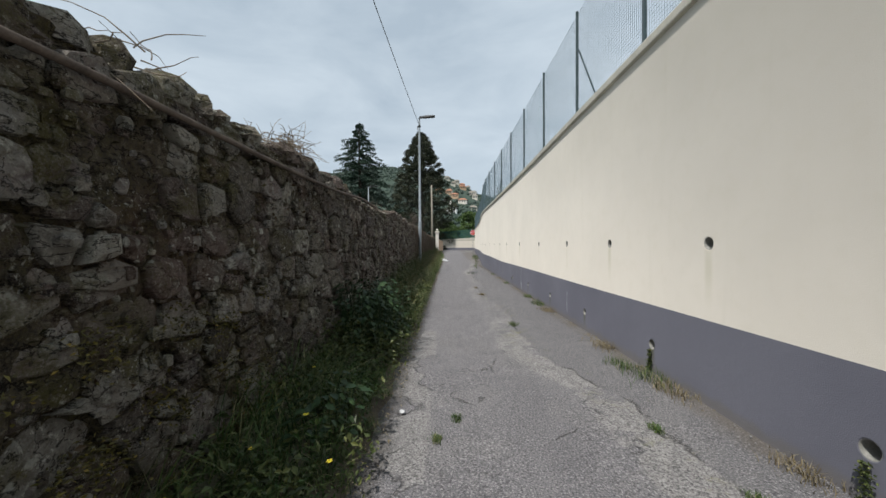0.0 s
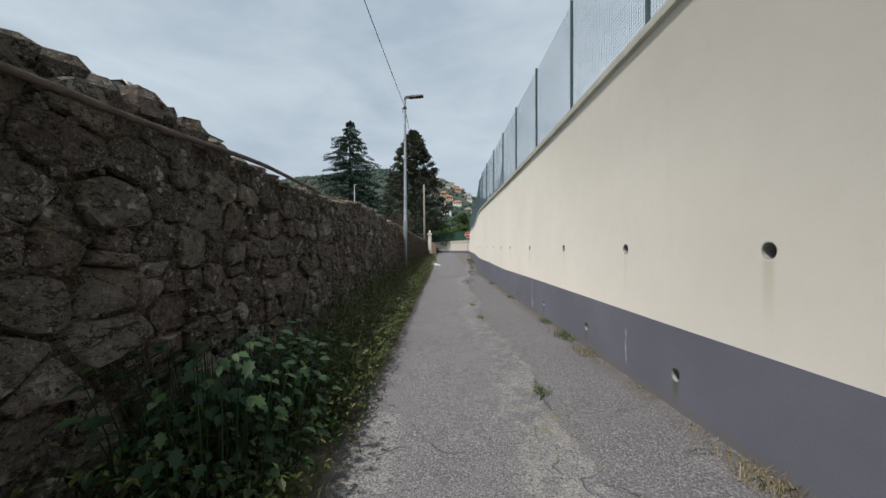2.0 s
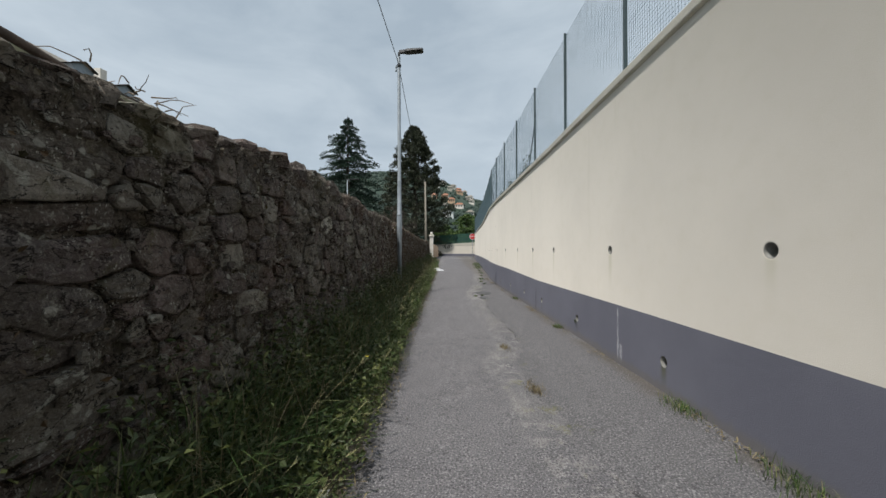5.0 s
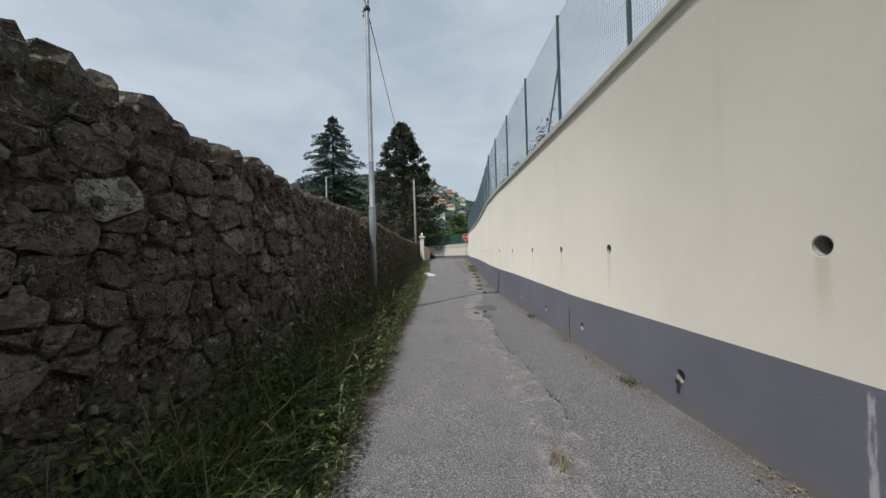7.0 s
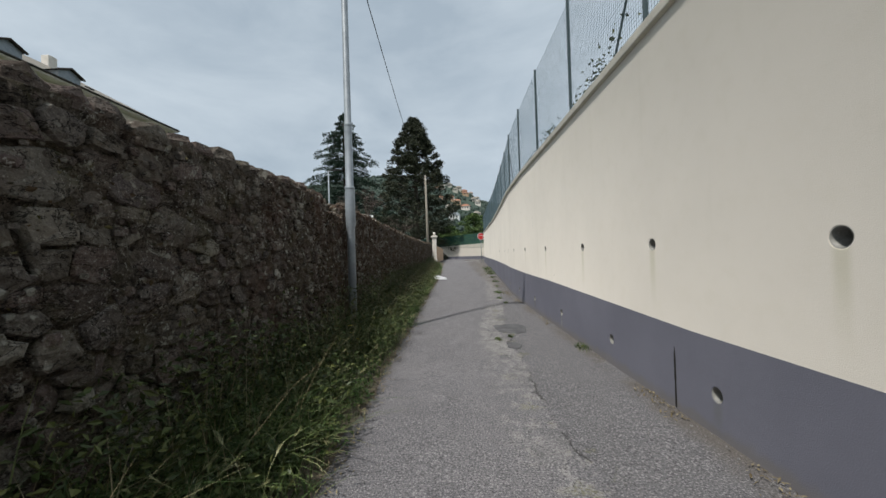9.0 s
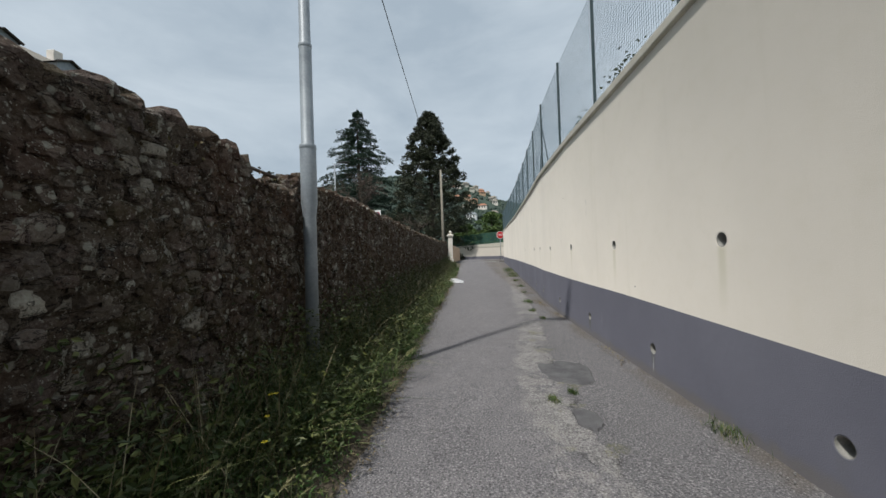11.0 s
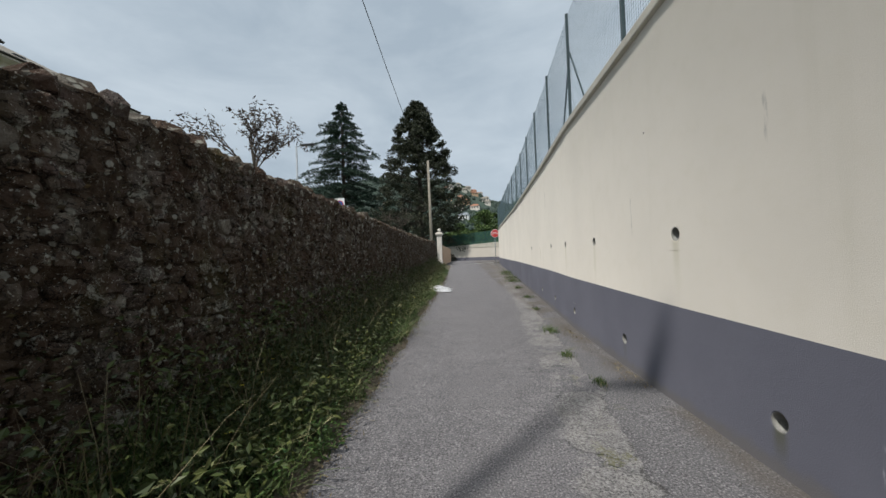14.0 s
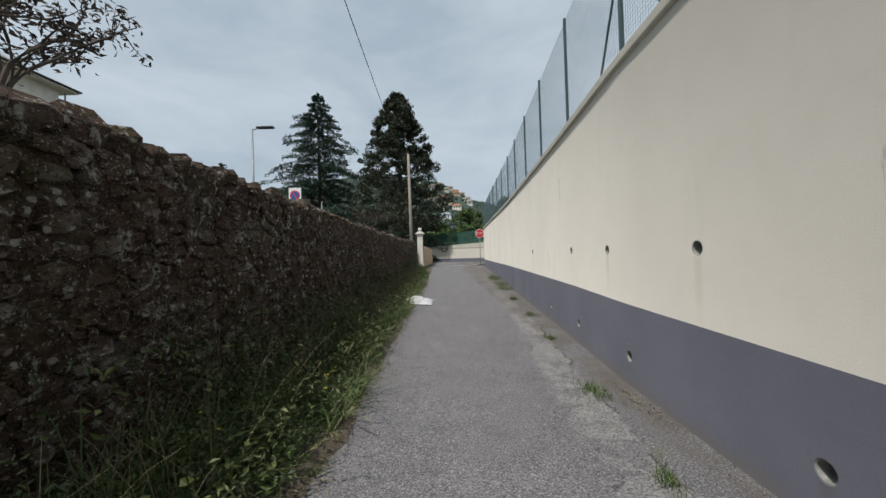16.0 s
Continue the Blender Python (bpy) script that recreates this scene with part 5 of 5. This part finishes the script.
def lobed_leaf():
    pts = [(0, 0), (0.10, 0.16), (0.30, 0.16), (0.24, 0.34), (0.40, 0.46), (0.24, 0.56), (0.26, 0.76), (0.12, 0.74), (0, 1.0)]
    full = [(x, y) for x, y in pts] + [(-x, y) for x, y in pts[-2:0:-1]]
    vs = [(x, y, 0.18 * abs(x) - 0.16 * y * y) for x, y in full] + [(0, 0.3, -0.02), (0, 0.62, -0.07)]
    n = len(full)
    fs = []
    for i in range(n):
        j = (i + 1) % n
        fs.append((i, j, n if (full[i][1] + full[j][1]) / 2 < 0.5 else n + 1))
    fs += [(4, n + 1, n), (n - 4, n, n + 1)]
    return mesh_of("leaf", vs, fs, BROAD, True)


LEAF = lobed_leaf()


def build_broad_plant(x, y, height, spread, count, seed, label):
    rnd = random.Random(seed)
    z0 = float(verge_z(np.array([x]), np.array([y]))[0])
    plant = thing("broadleaf_plant", label, "plant", "broadleaf plants", at=pose(x, y, z0))
    stems = Geo()
    for k in range(count):
        a, r, h = rnd.uniform(0, 6.283), spread * rnd.uniform(0.1, 1.0), height * rnd.uniform(0.2, 1.0)
        tip = Vector((min(r * math.cos(a) * 0.75, -0.8 - x + 0.1), r * math.sin(a), h))
        tip.x = max(tip.x, WEST_X + 0.1 - x)
        if k % 3 == 0:
            stems.tube([(tip.x * 0.75, tip.y * 0.75, -0.03), (tip.x * 0.85, tip.y * 0.85, h * 0.6), tuple(tip)], [0.005, 0.004, 0.002], 5)
        s = rnd.uniform(0.05, 0.12)
        part("leaf", LEAF, plant, "", Matrix.Translation(tip) @ Euler((rnd.uniform(-0.7, 0.15), rnd.uniform(-0.4, 0.4), a - 1.57 + rnd.uniform(-0.6, 0.6))).to_matrix().to_4x4() @ Matrix.Diagonal((s * 0.8, s, s, 1)))
    part("stem", stems.mesh("stem", BROAD), plant)


def build_tufts():
    rng = np.random.default_rng(9)
    spots = [(2.28, 3.7, 0.08), (2.2, 5.5, 0.13), (2.25, 5.1, 0.10), (2.1, 5.95, 0.09), (2.27, 6.8, 0.10), (2.28, 10.9, 0.12), (2.25, 9.9, 0.10), (2.3, 12.2, 0.09), (2.3, 20.5, 0.07), (1.75, 3.4, 0.04), (1.62, 4.3, 0.03), (1.15, 8.4, 0.06), (0.95, 12.7, 0.06), (0.9, 14.5, 0.05), (1.05, 21.2, 0.035), (1.3, 21.4, 0.03),
             (2.03, 28.5, 0.1), (1.85, 26.9, 0.06), (2.3, 31.1, 0.06), (2.55, 33.6, 0.1), (2.75, 36.7, 0.1), (3.05, 40.0, 0.2), (3.15, 41.7, 0.24), (3.3, 44.4, 0.26), (3.4, 45.7, 0.25), (-0.28, 4.15, 0.025), (-0.1, 4.5, 0.025), (2.3, 16.1, 0.06), (1.9, 25.8, 0.045)]
    for k, (x, y, s) in enumerate(spots):
        m = int(140 + 900 * s)
        xy = np.stack([x + rng.normal(0, s * 0.8, m), y + rng.normal(0, s * 1.5, m)], 1)
        xy[:, 0] = np.minimum(xy[:, 0], np.array([east_x(q) for q in xy[:, 1]]) - 0.02)
        V, F = blades(rng, xy, np.array([level(q) for q in xy[:, 1]]) - 0.012, s * rng.uniform(0.3, 1.1, m) + 0.02, rng.uniform(0.0016, 0.0035, m), rng.uniform(0.2, 1.1, m))
        dry = k in (0, 2, 4, 6, 12, 13)
        tagged(part("grass_tuft", mesh_of("grass_tuft", V.tolist(), F, DRYGRASS if dry else GRASS)), "straw-coloured dry grass tuft at the plinth's foot" if dry else "small green grass tuft growing from the asphalt", "grass", "grass tufts", "stuff")
    g = Geo()
    rnd = random.Random(4)
    for _ in range(2600):
        y = rnd.uniform(0.5, 44)
        k = rnd.random()
        x = east_x(y) - abs(rnd.gauss(0, 0.16)) - 0.02 if k < 0.55 else (seam_x(y) - 0.1 + rnd.gauss(0, 0.16) if k < 0.85 else rnd.uniform(-0.85, 2.2))
        s = rnd.uniform(0.004, 0.016)
        g.add(*rock(rnd, (x, y, level(y) + s * 0.3 - 0.008), (s, s, s)))
    tagged(part("loose_gravel", g.mesh("loose_gravel", GRAVEL)), "loose pale gravel scattered on the asphalt", "gravel", kind="stuff")
    n = 2200
    y = rng.uniform(2, 30, n); y = y[np.array([noise.noise(Vector((0, q * 0.9, 3))) for q in y]) > 0.05]
    x = 2.38 - np.abs(rng.normal(0, 0.09, len(y)))
    V, F = leaves(rng, np.stack([x, y, np.full(len(y), 0.006)], 1), rng.uniform(0.02, 0.06, len(y)), rng.uniform(0.006, 0.02, len(y)), 0.95)
    stuff("leaf_litter", V, F, DRYGRASS, "dry brown leaf litter along the plinth", "leaf litter")


def build_hole_moss(y, n, foot, top):
    rng = np.random.default_rng(31)
    z = foot + rng.uniform(0.0, 1.0, n) ** 0.8 * (top - foot)
    w = np.interp(z, (0, 0.15, 0.27), (0.05, 0.045, 0.025))
    c = np.stack([2.385 - rng.uniform(0, 0.03, n), y + rng.normal(0, 0.5, n) * w, z], 1)
    V, F = leaves(rng, c, rng.uniform(0.015, 0.035, n), rng.uniform(0.008, 0.018, n), 0.4)
    stuff("hole_moss", V, F, WEED, "dark green moss hanging below a weep hole", "moss")


def build_wall_top_twigs():
    rnd = random.Random(21)
    for cy, n, s, lab in ((3.05, 14, 0.35, "bare dry vine twigs trailing over the wall's top"), (5.1, 170, 0.3, "ball of dry brown brush on the wall's top"), (4.3, 16, 0.3, "bare dry vine twigs trailing over the wall's top"), (9.4, 26, 0.25, "dry grass and twigs on the wall's top"), (10.6, 22, 0.22, "dry grass and twigs on the wall's top")):
        g = Geo()
        base = Vector((WEST_X - 0.08, cy, wall_height(cy) + 0.1))
        for _ in range(n):
            a = base + Vector((rnd.uniform(-0.1, 0.14), rnd.gauss(0, s * 0.7), rnd.uniform(-0.05, 0.05)))
            if n > 100:
                a = base + Vector((rnd.gauss(0, 0.08), rnd.gauss(0, 0.09), rnd.uniform(-0.06, 0.14)))
            d = Vector((rnd.gauss(0.1, 0.35), rnd.gauss(0, 0.6), rnd.uniform(0.0, 0.8))).normalized() * s * rnd.uniform(0.3, 0.7)
            pts = [a]
            for k in range(4):
                d = d + Vector((rnd.gauss(0, 0.25), rnd.gauss(0, 0.25), rnd.gauss(-0.12, 0.2))) * s
                pts.append(pts[-1] + d * 0.3)
            g.tube(pts, [0.005, 0.004, 0.003, 0.0025, 0.0015], 4)
        tagged(part("dry_twigs", g.mesh("dry_twigs", TWIG)), lab, "twigs", "dry twigs on the wall", "stuff")


def limb(g, rnd, a, d, length, r, depth, tips):
    pts, rad = [a], [r]
    p = a
    for k in range(4):
        d = (d + Vector((rnd.gauss(0, 0.16), rnd.gauss(0, 0.16), rnd.gauss(0.04, 0.1)))).normalized()
        p = p + d * length / 4
        pts.append(p); rad.append(r * (1 - 0.17 * (k + 1)))
        if depth > 0 and k >= 1:
            e = (d + Vector((rnd.gauss(0, 0.6), rnd.gauss(0, 0.6), rnd.gauss(0.15, 0.35)))).normalized()
            limb(g, rnd, p, e, length * rnd.uniform(0.5, 0.75), r * 0.55, depth - 1, tips)
        if depth <= 1:
            tips.append(p)
    g.tube(pts, rad, 5)


def build_sparse_tree(x, y, z, height, seed, label):
    rnd = random.Random(seed)
    tree = thing("small_tree", label, "tree", at=pose(x, y, 0))
    g, tips = Geo(), []
    g.tube([(0, 0, 0), (0.03, 0.02, z * 0.6), (0, 0, z)], [0.06, 0.05, 0.035], 7)
    for k in range(6):
        a = k * 1.05
        limb(g, rnd, Vector((0, 0, z - 0.12 * (k % 3))), Vector((math.cos(a) * 0.36, math.sin(a) * 0.36, 1.0)).normalized(), height * 0.62, 0.02, 2, tips)
    part("trunk", g.mesh("trunk", BARK), tree)
    rng = np.random.default_rng(seed)
    c = np.array([tuple(p) for p in tips for _ in range(4)]) + rng.normal(0, 0.035, (len(tips) * 4, 3))
    k = min(height, 1.0)
    V, F = leaves(rng, c, k * rng.uniform(0.045, 0.085, len(c)), k * rng.uniform(0.016, 0.03, len(c)), 0.2)
    part("crown", mesh_of("crown", V.tolist(), F, OLIVE), tree, "sparse grey-green leaves")


def build_cedar(x, y, top, seed, label, width=0.45):
    rnd, rng = random.Random(seed), np.random.default_rng(seed)
    tree = thing("cedar_tree", label, "tree", at=pose(x, y, 0))
    g = Geo().tube([(0, 0, 0), (0.1, 0, top * 0.5), (0, 0, top)], [top * 0.018, top * 0.011, 0.03], 8)
    cs, ls = [], []
    z = top * 0.1
    while z < top * 0.985:
        k = (top - z) / top
        reach = top * width * k ** 0.66 * (0.92 if k < 0.8 else 0.8)
        m = 6 if k > 0.12 else 4
        a0 = rnd.uniform(0, 6.28)
        for i in range(m):
            a = a0 + 6.283 * i / m + rnd.uniform(-0.4, 0.4)
            L = reach * rnd.uniform(0.55, 1.2)
            d = Vector((math.cos(a), math.sin(a), 0))
            rise = rnd.uniform(0.02, 0.16)
            pts = [Vector((0, 0, z)) + d * (L * t) + Vector((0, 0, L * (rise * t * 2 - 0.34 * t * t))) for t in (0, 0.3, 0.6, 0.85, 1)]
            g.tube(pts, [0.07 * k + 0.02, 0.06 * k + 0.015, 0.04 * k + 0.012, 0.02, 0.012], 4, False)
            n = int(70 + 560 * k)
            t = rng.uniform(0.12, 1.0, n) ** 0.8
            c = np.array([tuple(d * (L * q) + Vector((0, 0, z + L * (rise * q * 2 - 0.34 * q * q)))) for q in t])
            sd = np.array([-d.y, d.x, 0])
            c = c + sd[None] * (rng.normal(0, 0.12, n) * L * (0.5 + t) * 0.6)[:, None]
            c[:, 2] += rng.normal(-0.12, 0.16, n)
            cs.append(c); ls.append(rng.uniform(0.25, 0.55, n))
        z += top * (0.02 + 0.018 * k) * rnd.uniform(0.7, 1.2)
    c, l = np.concatenate(cs), np.concatenate(ls)
    V, F = leaves(rng, c, l, l * 0.42, 0.75)
    part("trunk", g.mesh("trunk", BARK), tree)
    part("crown", mesh_of("crown", V.tolist(), F, CEDAR), tree, "dark blue-green drooping needle sprays")


def build_lumpy_tree(name, x, y, top, base, profile, seed, mat, label, lumps=260, per=95, leaf=0.3, lump=1.0, flat=0.62):
    """A crown of many leafy lumps round a trunk; profile gives the half width over the height."""
    rnd, rng = random.Random(seed), np.random.default_rng(seed)
    tree = thing(name, label, "tree", at=pose(x, y, base))
    g = Geo().tube([(0, 0, -0.2), (0.1, 0.05, (top - base) * 0.5), (0, 0, (top - base) * 0.93)], [0.022 * (top - base) + 0.05, 0.012 * (top - base) + 0.03, 0.03], 8)
    cs = []
    for _ in range(lumps):
        t = rnd.random() ** 0.9
        R = float(np.interp(t, [p[0] for p in profile], [p[1] for p in profile]))
        a = rnd.uniform(0, 6.283)
        r = R * rnd.uniform(0.25, 1.0) ** 0.6 * (1 + 0.3 * noise.noise(Vector((math.cos(a) * 1.8, math.sin(a) * 1.8, t * 9 + seed))))
        c = Vector((r * math.cos(a), r * math.sin(a), (top - base) * (t * 0.985)))
        if rnd.random() < 0.35:
            g.tube([(0, 0, max(c.z - r * 0.35, 0.3)), tuple(c * 0.55 + Vector((0, 0, c.z * 0.36))), tuple(c)], [0.09, 0.05, 0.02], 4, False)
        s = lump * rnd.uniform(0.5, 1.15) * (0.65 + 0.35 * (1 - t))
        q = rng.normal(size=(per, 3)); q /= np.linalg.norm(q, axis=1)[:, None]
        q *= (rng.uniform(0.45, 1.05, per) * s)[:, None]
        q[:, 2] *= flat
        cs.append(q + np.array(tuple(c)))
    c = np.concatenate(cs)
    l = rng.uniform(0.6, 1.3, len(c)) * leaf
    V, F = leaves(rng, c, l, l * 0.62, 0.35)
    part("trunk", g.mesh("trunk", BARK), tree)
    part("crown", mesh_of("crown", V.tolist(), F, mat), tree)


def hill_z(x, y):
    if y < 120:
        return -2.0
    x, y = x / 1.8, 120 + (y - 120) / 1.8
    k = min((y - 120) / 300, 1.0)
    k = k * k * (3 - 2 * k)
    ridge = float(np.interp(x, (-900, -300, -130, -75, -40, 4, 26, 50, 110, 220, 900), (52, 62, 72, 84, 86, 76, 56, 46, 38, 32, 30)))
    return -2.0 + 1.55 * k * (ridge + 9 * noise.noise(Vector((x * 0.012, y * 0.012, 0))) + 4 * noise.noise(Vector((x * 0.05, y * 0.05, 3))))


def build_hills():
    xs, ys = np.linspace(-1500, 1500, 151), np.concatenate([np.linspace(110, 720, 60), [850, 990]])
    vs = [(x, y, hill_z(x, y)) for y in ys for x in xs]
    w = len(xs)
    fs = [(j * w + i, j * w + i + 1, j * w + w + i + 1, j * w + w + i) for j in range(len(ys) - 1) for i in range(w - 1)]
    tagged(part("hillside", mesh_of("hillside", vs, fs, HILL, True)), "wooded green hillside beyond the town", "hill", kind="structure")
    rng = np.random.default_rng(3)
    n = 20000
    x, y = rng.uniform(-420, 420, n), rng.uniform(160, 680, n)
    g = Geo()
    rnd = random.Random(8)
    for a, b in zip(x, y):
        if -18 < a < 44 and (282 < b < 294 or 330 < b < 505) and rnd.random() < 0.72:
            continue
        s = rnd.uniform(1.6, 3.6)
        g.add(*rock(rnd, (a, b, hill_z(a, b) + s * 0.2), (s * 1.1, s * 1.1, s * rnd.uniform(0.9, 1.5))))
    stuff("far_woods", g.v, g.f, FARWOOD, "distant mixed woodland covering the hillside", "woods")
    ridge = [(xx, 1300, 150 + 40 * noise.noise(Vector((xx * 0.004, 0, 0))) + 15 * noise.noise(Vector((xx * 0.02, 0, 2)))) for xx in np.linspace(-2000, 2000, 90)]
    m = len(ridge)
    vs = [(a, 1000, -5) for a, b, c in ridge] + ridge + [(a, 1700, -5) for a, b, c in ridge]
    fs = [(k * m + i, k * m + i + 1, k * m + m + i + 1, k * m + m + i) for k in range(2) for i in range(m - 1)]
    tagged(part("far_ridge", mesh_of("far_ridge", vs, fs, HILL, True)), "far wooded mountain ridge under low cloud", "hill", kind="structure")


def build_far_houses():
    rnd = random.Random(17)
    spots = [(5.0, 291, 4)] + [(rnd.uniform(-14, 40), rnd.uniform(385, 500), rnd.randrange(4)) for _ in range(15)] + [(1.5, 330, 1), (16, 345, 0), (24, 320, 2), (-26, 480, 1), (9, 372, 3)]
    for x, y, k in spots:
        w, d, h = rnd.uniform(5, 8), rnd.uniform(5, 7), rnd.uniform(3.0, 4.5)
        z = hill_z(x, y) - 0.5
        mat = (STUCCO, STUCCO, CONCRETE, PEACH, WHITE)[k]
        hs = thing("far_house", ("white" if k == 4 else "peach" if k == 3 else "pale") + " stucco house with a tiled roof on the hillside", "house", "houses on the hill", at=pose(x, y, z, 0, 0, rnd.uniform(-25, 25)))
        part("wall", Geo().box((-w / 2, -d / 2, -2), (w / 2, d / 2, h)).mesh("wall", mat), hs)
        e = 0.5
        part("roof", Geo().add([(-w / 2 - e, -d / 2 - e, h), (w / 2 + e, -d / 2 - e, h), (w / 2 + e, d / 2 + e, h), (-w / 2 - e, d / 2 + e, h), (-w / 4, 0, h + 2.0), (w / 4, 0, h + 2.0)], [(0, 1, 5, 4), (2, 3, 4, 5), (1, 2, 5), (3, 0, 4), (3, 2, 1, 0)]).mesh("roof", STEEL if k == 4 else ROOF if k in (1, 2) else TILE), hs)
        for s in (-0.28, 0.0, 0.28):
            for zz in (1.2, h - 1.8):
                part("window", Geo().box((w * s - 0.45, -d / 2 - 0.05, zz), (w * s + 0.45, -d / 2 + 0.02, zz + 1.2)).mesh("window", GLASS), hs)


def build_litter():
    rnd = random.Random(31)
    g, n, m = Geo(), 12, 9
    vs = []
    for j in range(m):
        for i in range(n):
            u, v = i / (n - 1), j / (m - 1)
            e = math.sin(math.pi * u) * math.sin(math.pi * v)
            vs.append((-1.0 + 0.95 * u + 0.1 * rnd.random(), 36.3 + 1.3 * v - 0.55 * u + 0.1 * rnd.random(), level(38) + 0.02 + 0.2 * e ** 0.6 * (1 - 0.5 * u) + 0.05 * rnd.random() * e))
    fs = [(j * n + i, j * n + i + 1, j * n + n + i + 1, j * n + n + i) for j in range(m - 1) for i in range(n - 1)]
    tagged(part("plastic_sack", mesh_of("plastic_sack", vs, fs, BAG)), "crumpled dirty white plastic sack on the verge", "litter")
    for x, y, s in ((-0.92, 8.25, 0.09), (-0.86, 9.4, 0.08), (-0.9, 10.9, 0.07), (-0.62, 4.6, 0.05), (-0.95, 15.9, 0.07)):
        v = []
        for j in range(4):
            for i in range(4):
                v.append((x + s * (i / 3 - 0.5) + rnd.uniform(-0.1, 0.1) * s, y + s * 1.3 * (j / 3 - 0.5), level(y) + 0.012 + s * 0.25 * rnd.random()))
        tagged(part("paper_scrap", mesh_of("paper_scrap", v, [(j * 4 + i, j * 4 + i + 1, j * 4 + i + 5, j * 4 + i + 4) for j in range(3) for i in range(3)], BAG)), "crumpled pale paper scrap at the asphalt's edge", "litter", "paper scraps")


def build_fence_vines():
    rng = np.random.default_rng(14)
    for y, s in ((20.3, 0.28), (22.9, 0.2), (25.0, 0.16)):
        m = 260
        c = np.stack([east_x(y) + 0.16 + np.abs(rng.normal(0, 0.06, m)), y + rng.normal(0, s * 1.6, m), east_top(y) + 0.1 + np.abs(rng.normal(0, s, m))], 1)
        V, F = leaves(rng, c, rng.uniform(0.04, 0.09, m), rng.uniform(0.03, 0.06, m), 0.4)
        tagged(part("climbing_plant", mesh_of("climbing_plant", V.tolist(), F, WEED)), "green climbing plant at the mesh fence's foot", "plant", "fence climbers", "stuff")


build_ground()
build_lane()
build_verge()
build_cream_wall()
build_fence()
build_street_lamp()
build_cables()
build_wood_pole()
build_far_lamp(-9.05, 42.7, 8.25, 1.1, "slim grey street lamp beyond the stone wall")
build_far_lamp(-14.5, 70, 8.6, 1.1, "distant slim grey street lamp")
build_stop_sign()
build_parking_sign()
build_gate_pillar(-1.55, 57.6, "white stucco gate pillar with cornice and ball finial")
build_gate_pillar(-6.2, 59.0, "white stucco gate pillar half hidden by the wall")
build_far_end()
build_house()
build_cedar(-21.3, 90, 31.8, 41, "tall dark cedar tree with drooping layered branches")
build_lumpy_tree("cypress_tree", -5.2, 75, 24.4, 0.3, ((0, 3.4), (0.08, 6.0), (0.3, 6.9), (0.47, 6.3), (0.6, 5.1), (0.77, 3.7), (0.88, 2.5), (0.96, 1.3), (1, 0.4)), 51, CYPRESS, "massive dark cypress tree with a ragged conical crown", 700, 120, 0.26, 1.0, 0.75)
build_lumpy_tree("cypress_tree", -56, 118, 27, 0.3, ((0, 2.0), (0.3, 3.6), (0.7, 3.0), (1, 0.8)), 52, CYPRESS, "distant dark conifer beyond the roofs", 80, 60, 0.5, 1.3)
for k, (x, y, t, w) in enumerate(((5.5, 92, 9.5, 4.2), (12, 88, 11, 5.0), (0.5, 96, 7.5, 3.6), (19, 94, 12.5, 5.5), (9, 110, 11, 5.5), (-12, 84, 10, 4.5), (-30, 96, 13, 6), (-17, 82, 9.5, 4.0))):
    build_lumpy_tree("broadleaf_tree", x, y, t, 0.3, ((0, w * 0.5), (0.3, w), (0.65, w * 0.9), (0.9, w * 0.5), (1, 0.3)), 60 + k, DECID if k < 5 else CEDAR, "bright green broadleaf tree behind the garden wall" if k < 5 else "dark green tree beyond the stone wall", 130, 70, 0.38, 1.3)
build_sparse_tree(-2.5, 26.72, 2.8, 1.05, 71, "small half-bare tree with sparse leaves behind the stone wall")
build_sparse_tree(-3.9, 45.7, 3.0, 1.9, 72, "small brownish half-bare shrub behind the stone wall")
build_sparse_tree(-2.5, 25.72, 2.3, 0.2, 73, "slim bare sapling behind the stone wall")
build_hills()
build_far_houses()
build_wall_pipe()
build_patch(1.42, 22.12, 0.36, 0.42, 0.006, PATCH, "smooth dark asphalt repair patch", "road patch", "asphalt_patch", 3)
build_patch(1.25, 20.75, 0.13, 0.2, 0.005, PATCH, "smooth dark asphalt repair patch", "road patch", "asphalt_patch", 5)
build_broad_plant(-1.2, 4.05, 0.42, 0.5, 120, 1, "broad-leaved green plant at the wall's foot")
build_broad_plant(-1.42, 6.75, 0.95, 0.85, 620, 2, "lush lobed green plant against the stone wall")
build_broad_plant(-1.35, 7.7, 0.75, 0.6, 200, 3, "lobed green plant among the grass")
build_broad_plant(-1.3, 22.3, 0.4, 0.35, 16, 4, "broad-leaved green plant among the grass")
build_verge_plants()
build_tufts()
build_fence_vines()
for y, n, foot, top in ((5.75, 420, 0.0, 0.27), (3.4, 200, 0.0, 0.26), (15.3, 50, 0.24, 0.3)):
    build_hole_moss(y, n, foot, top)
build_wall_top_twigs()
build_litter()
build_stone_wall()
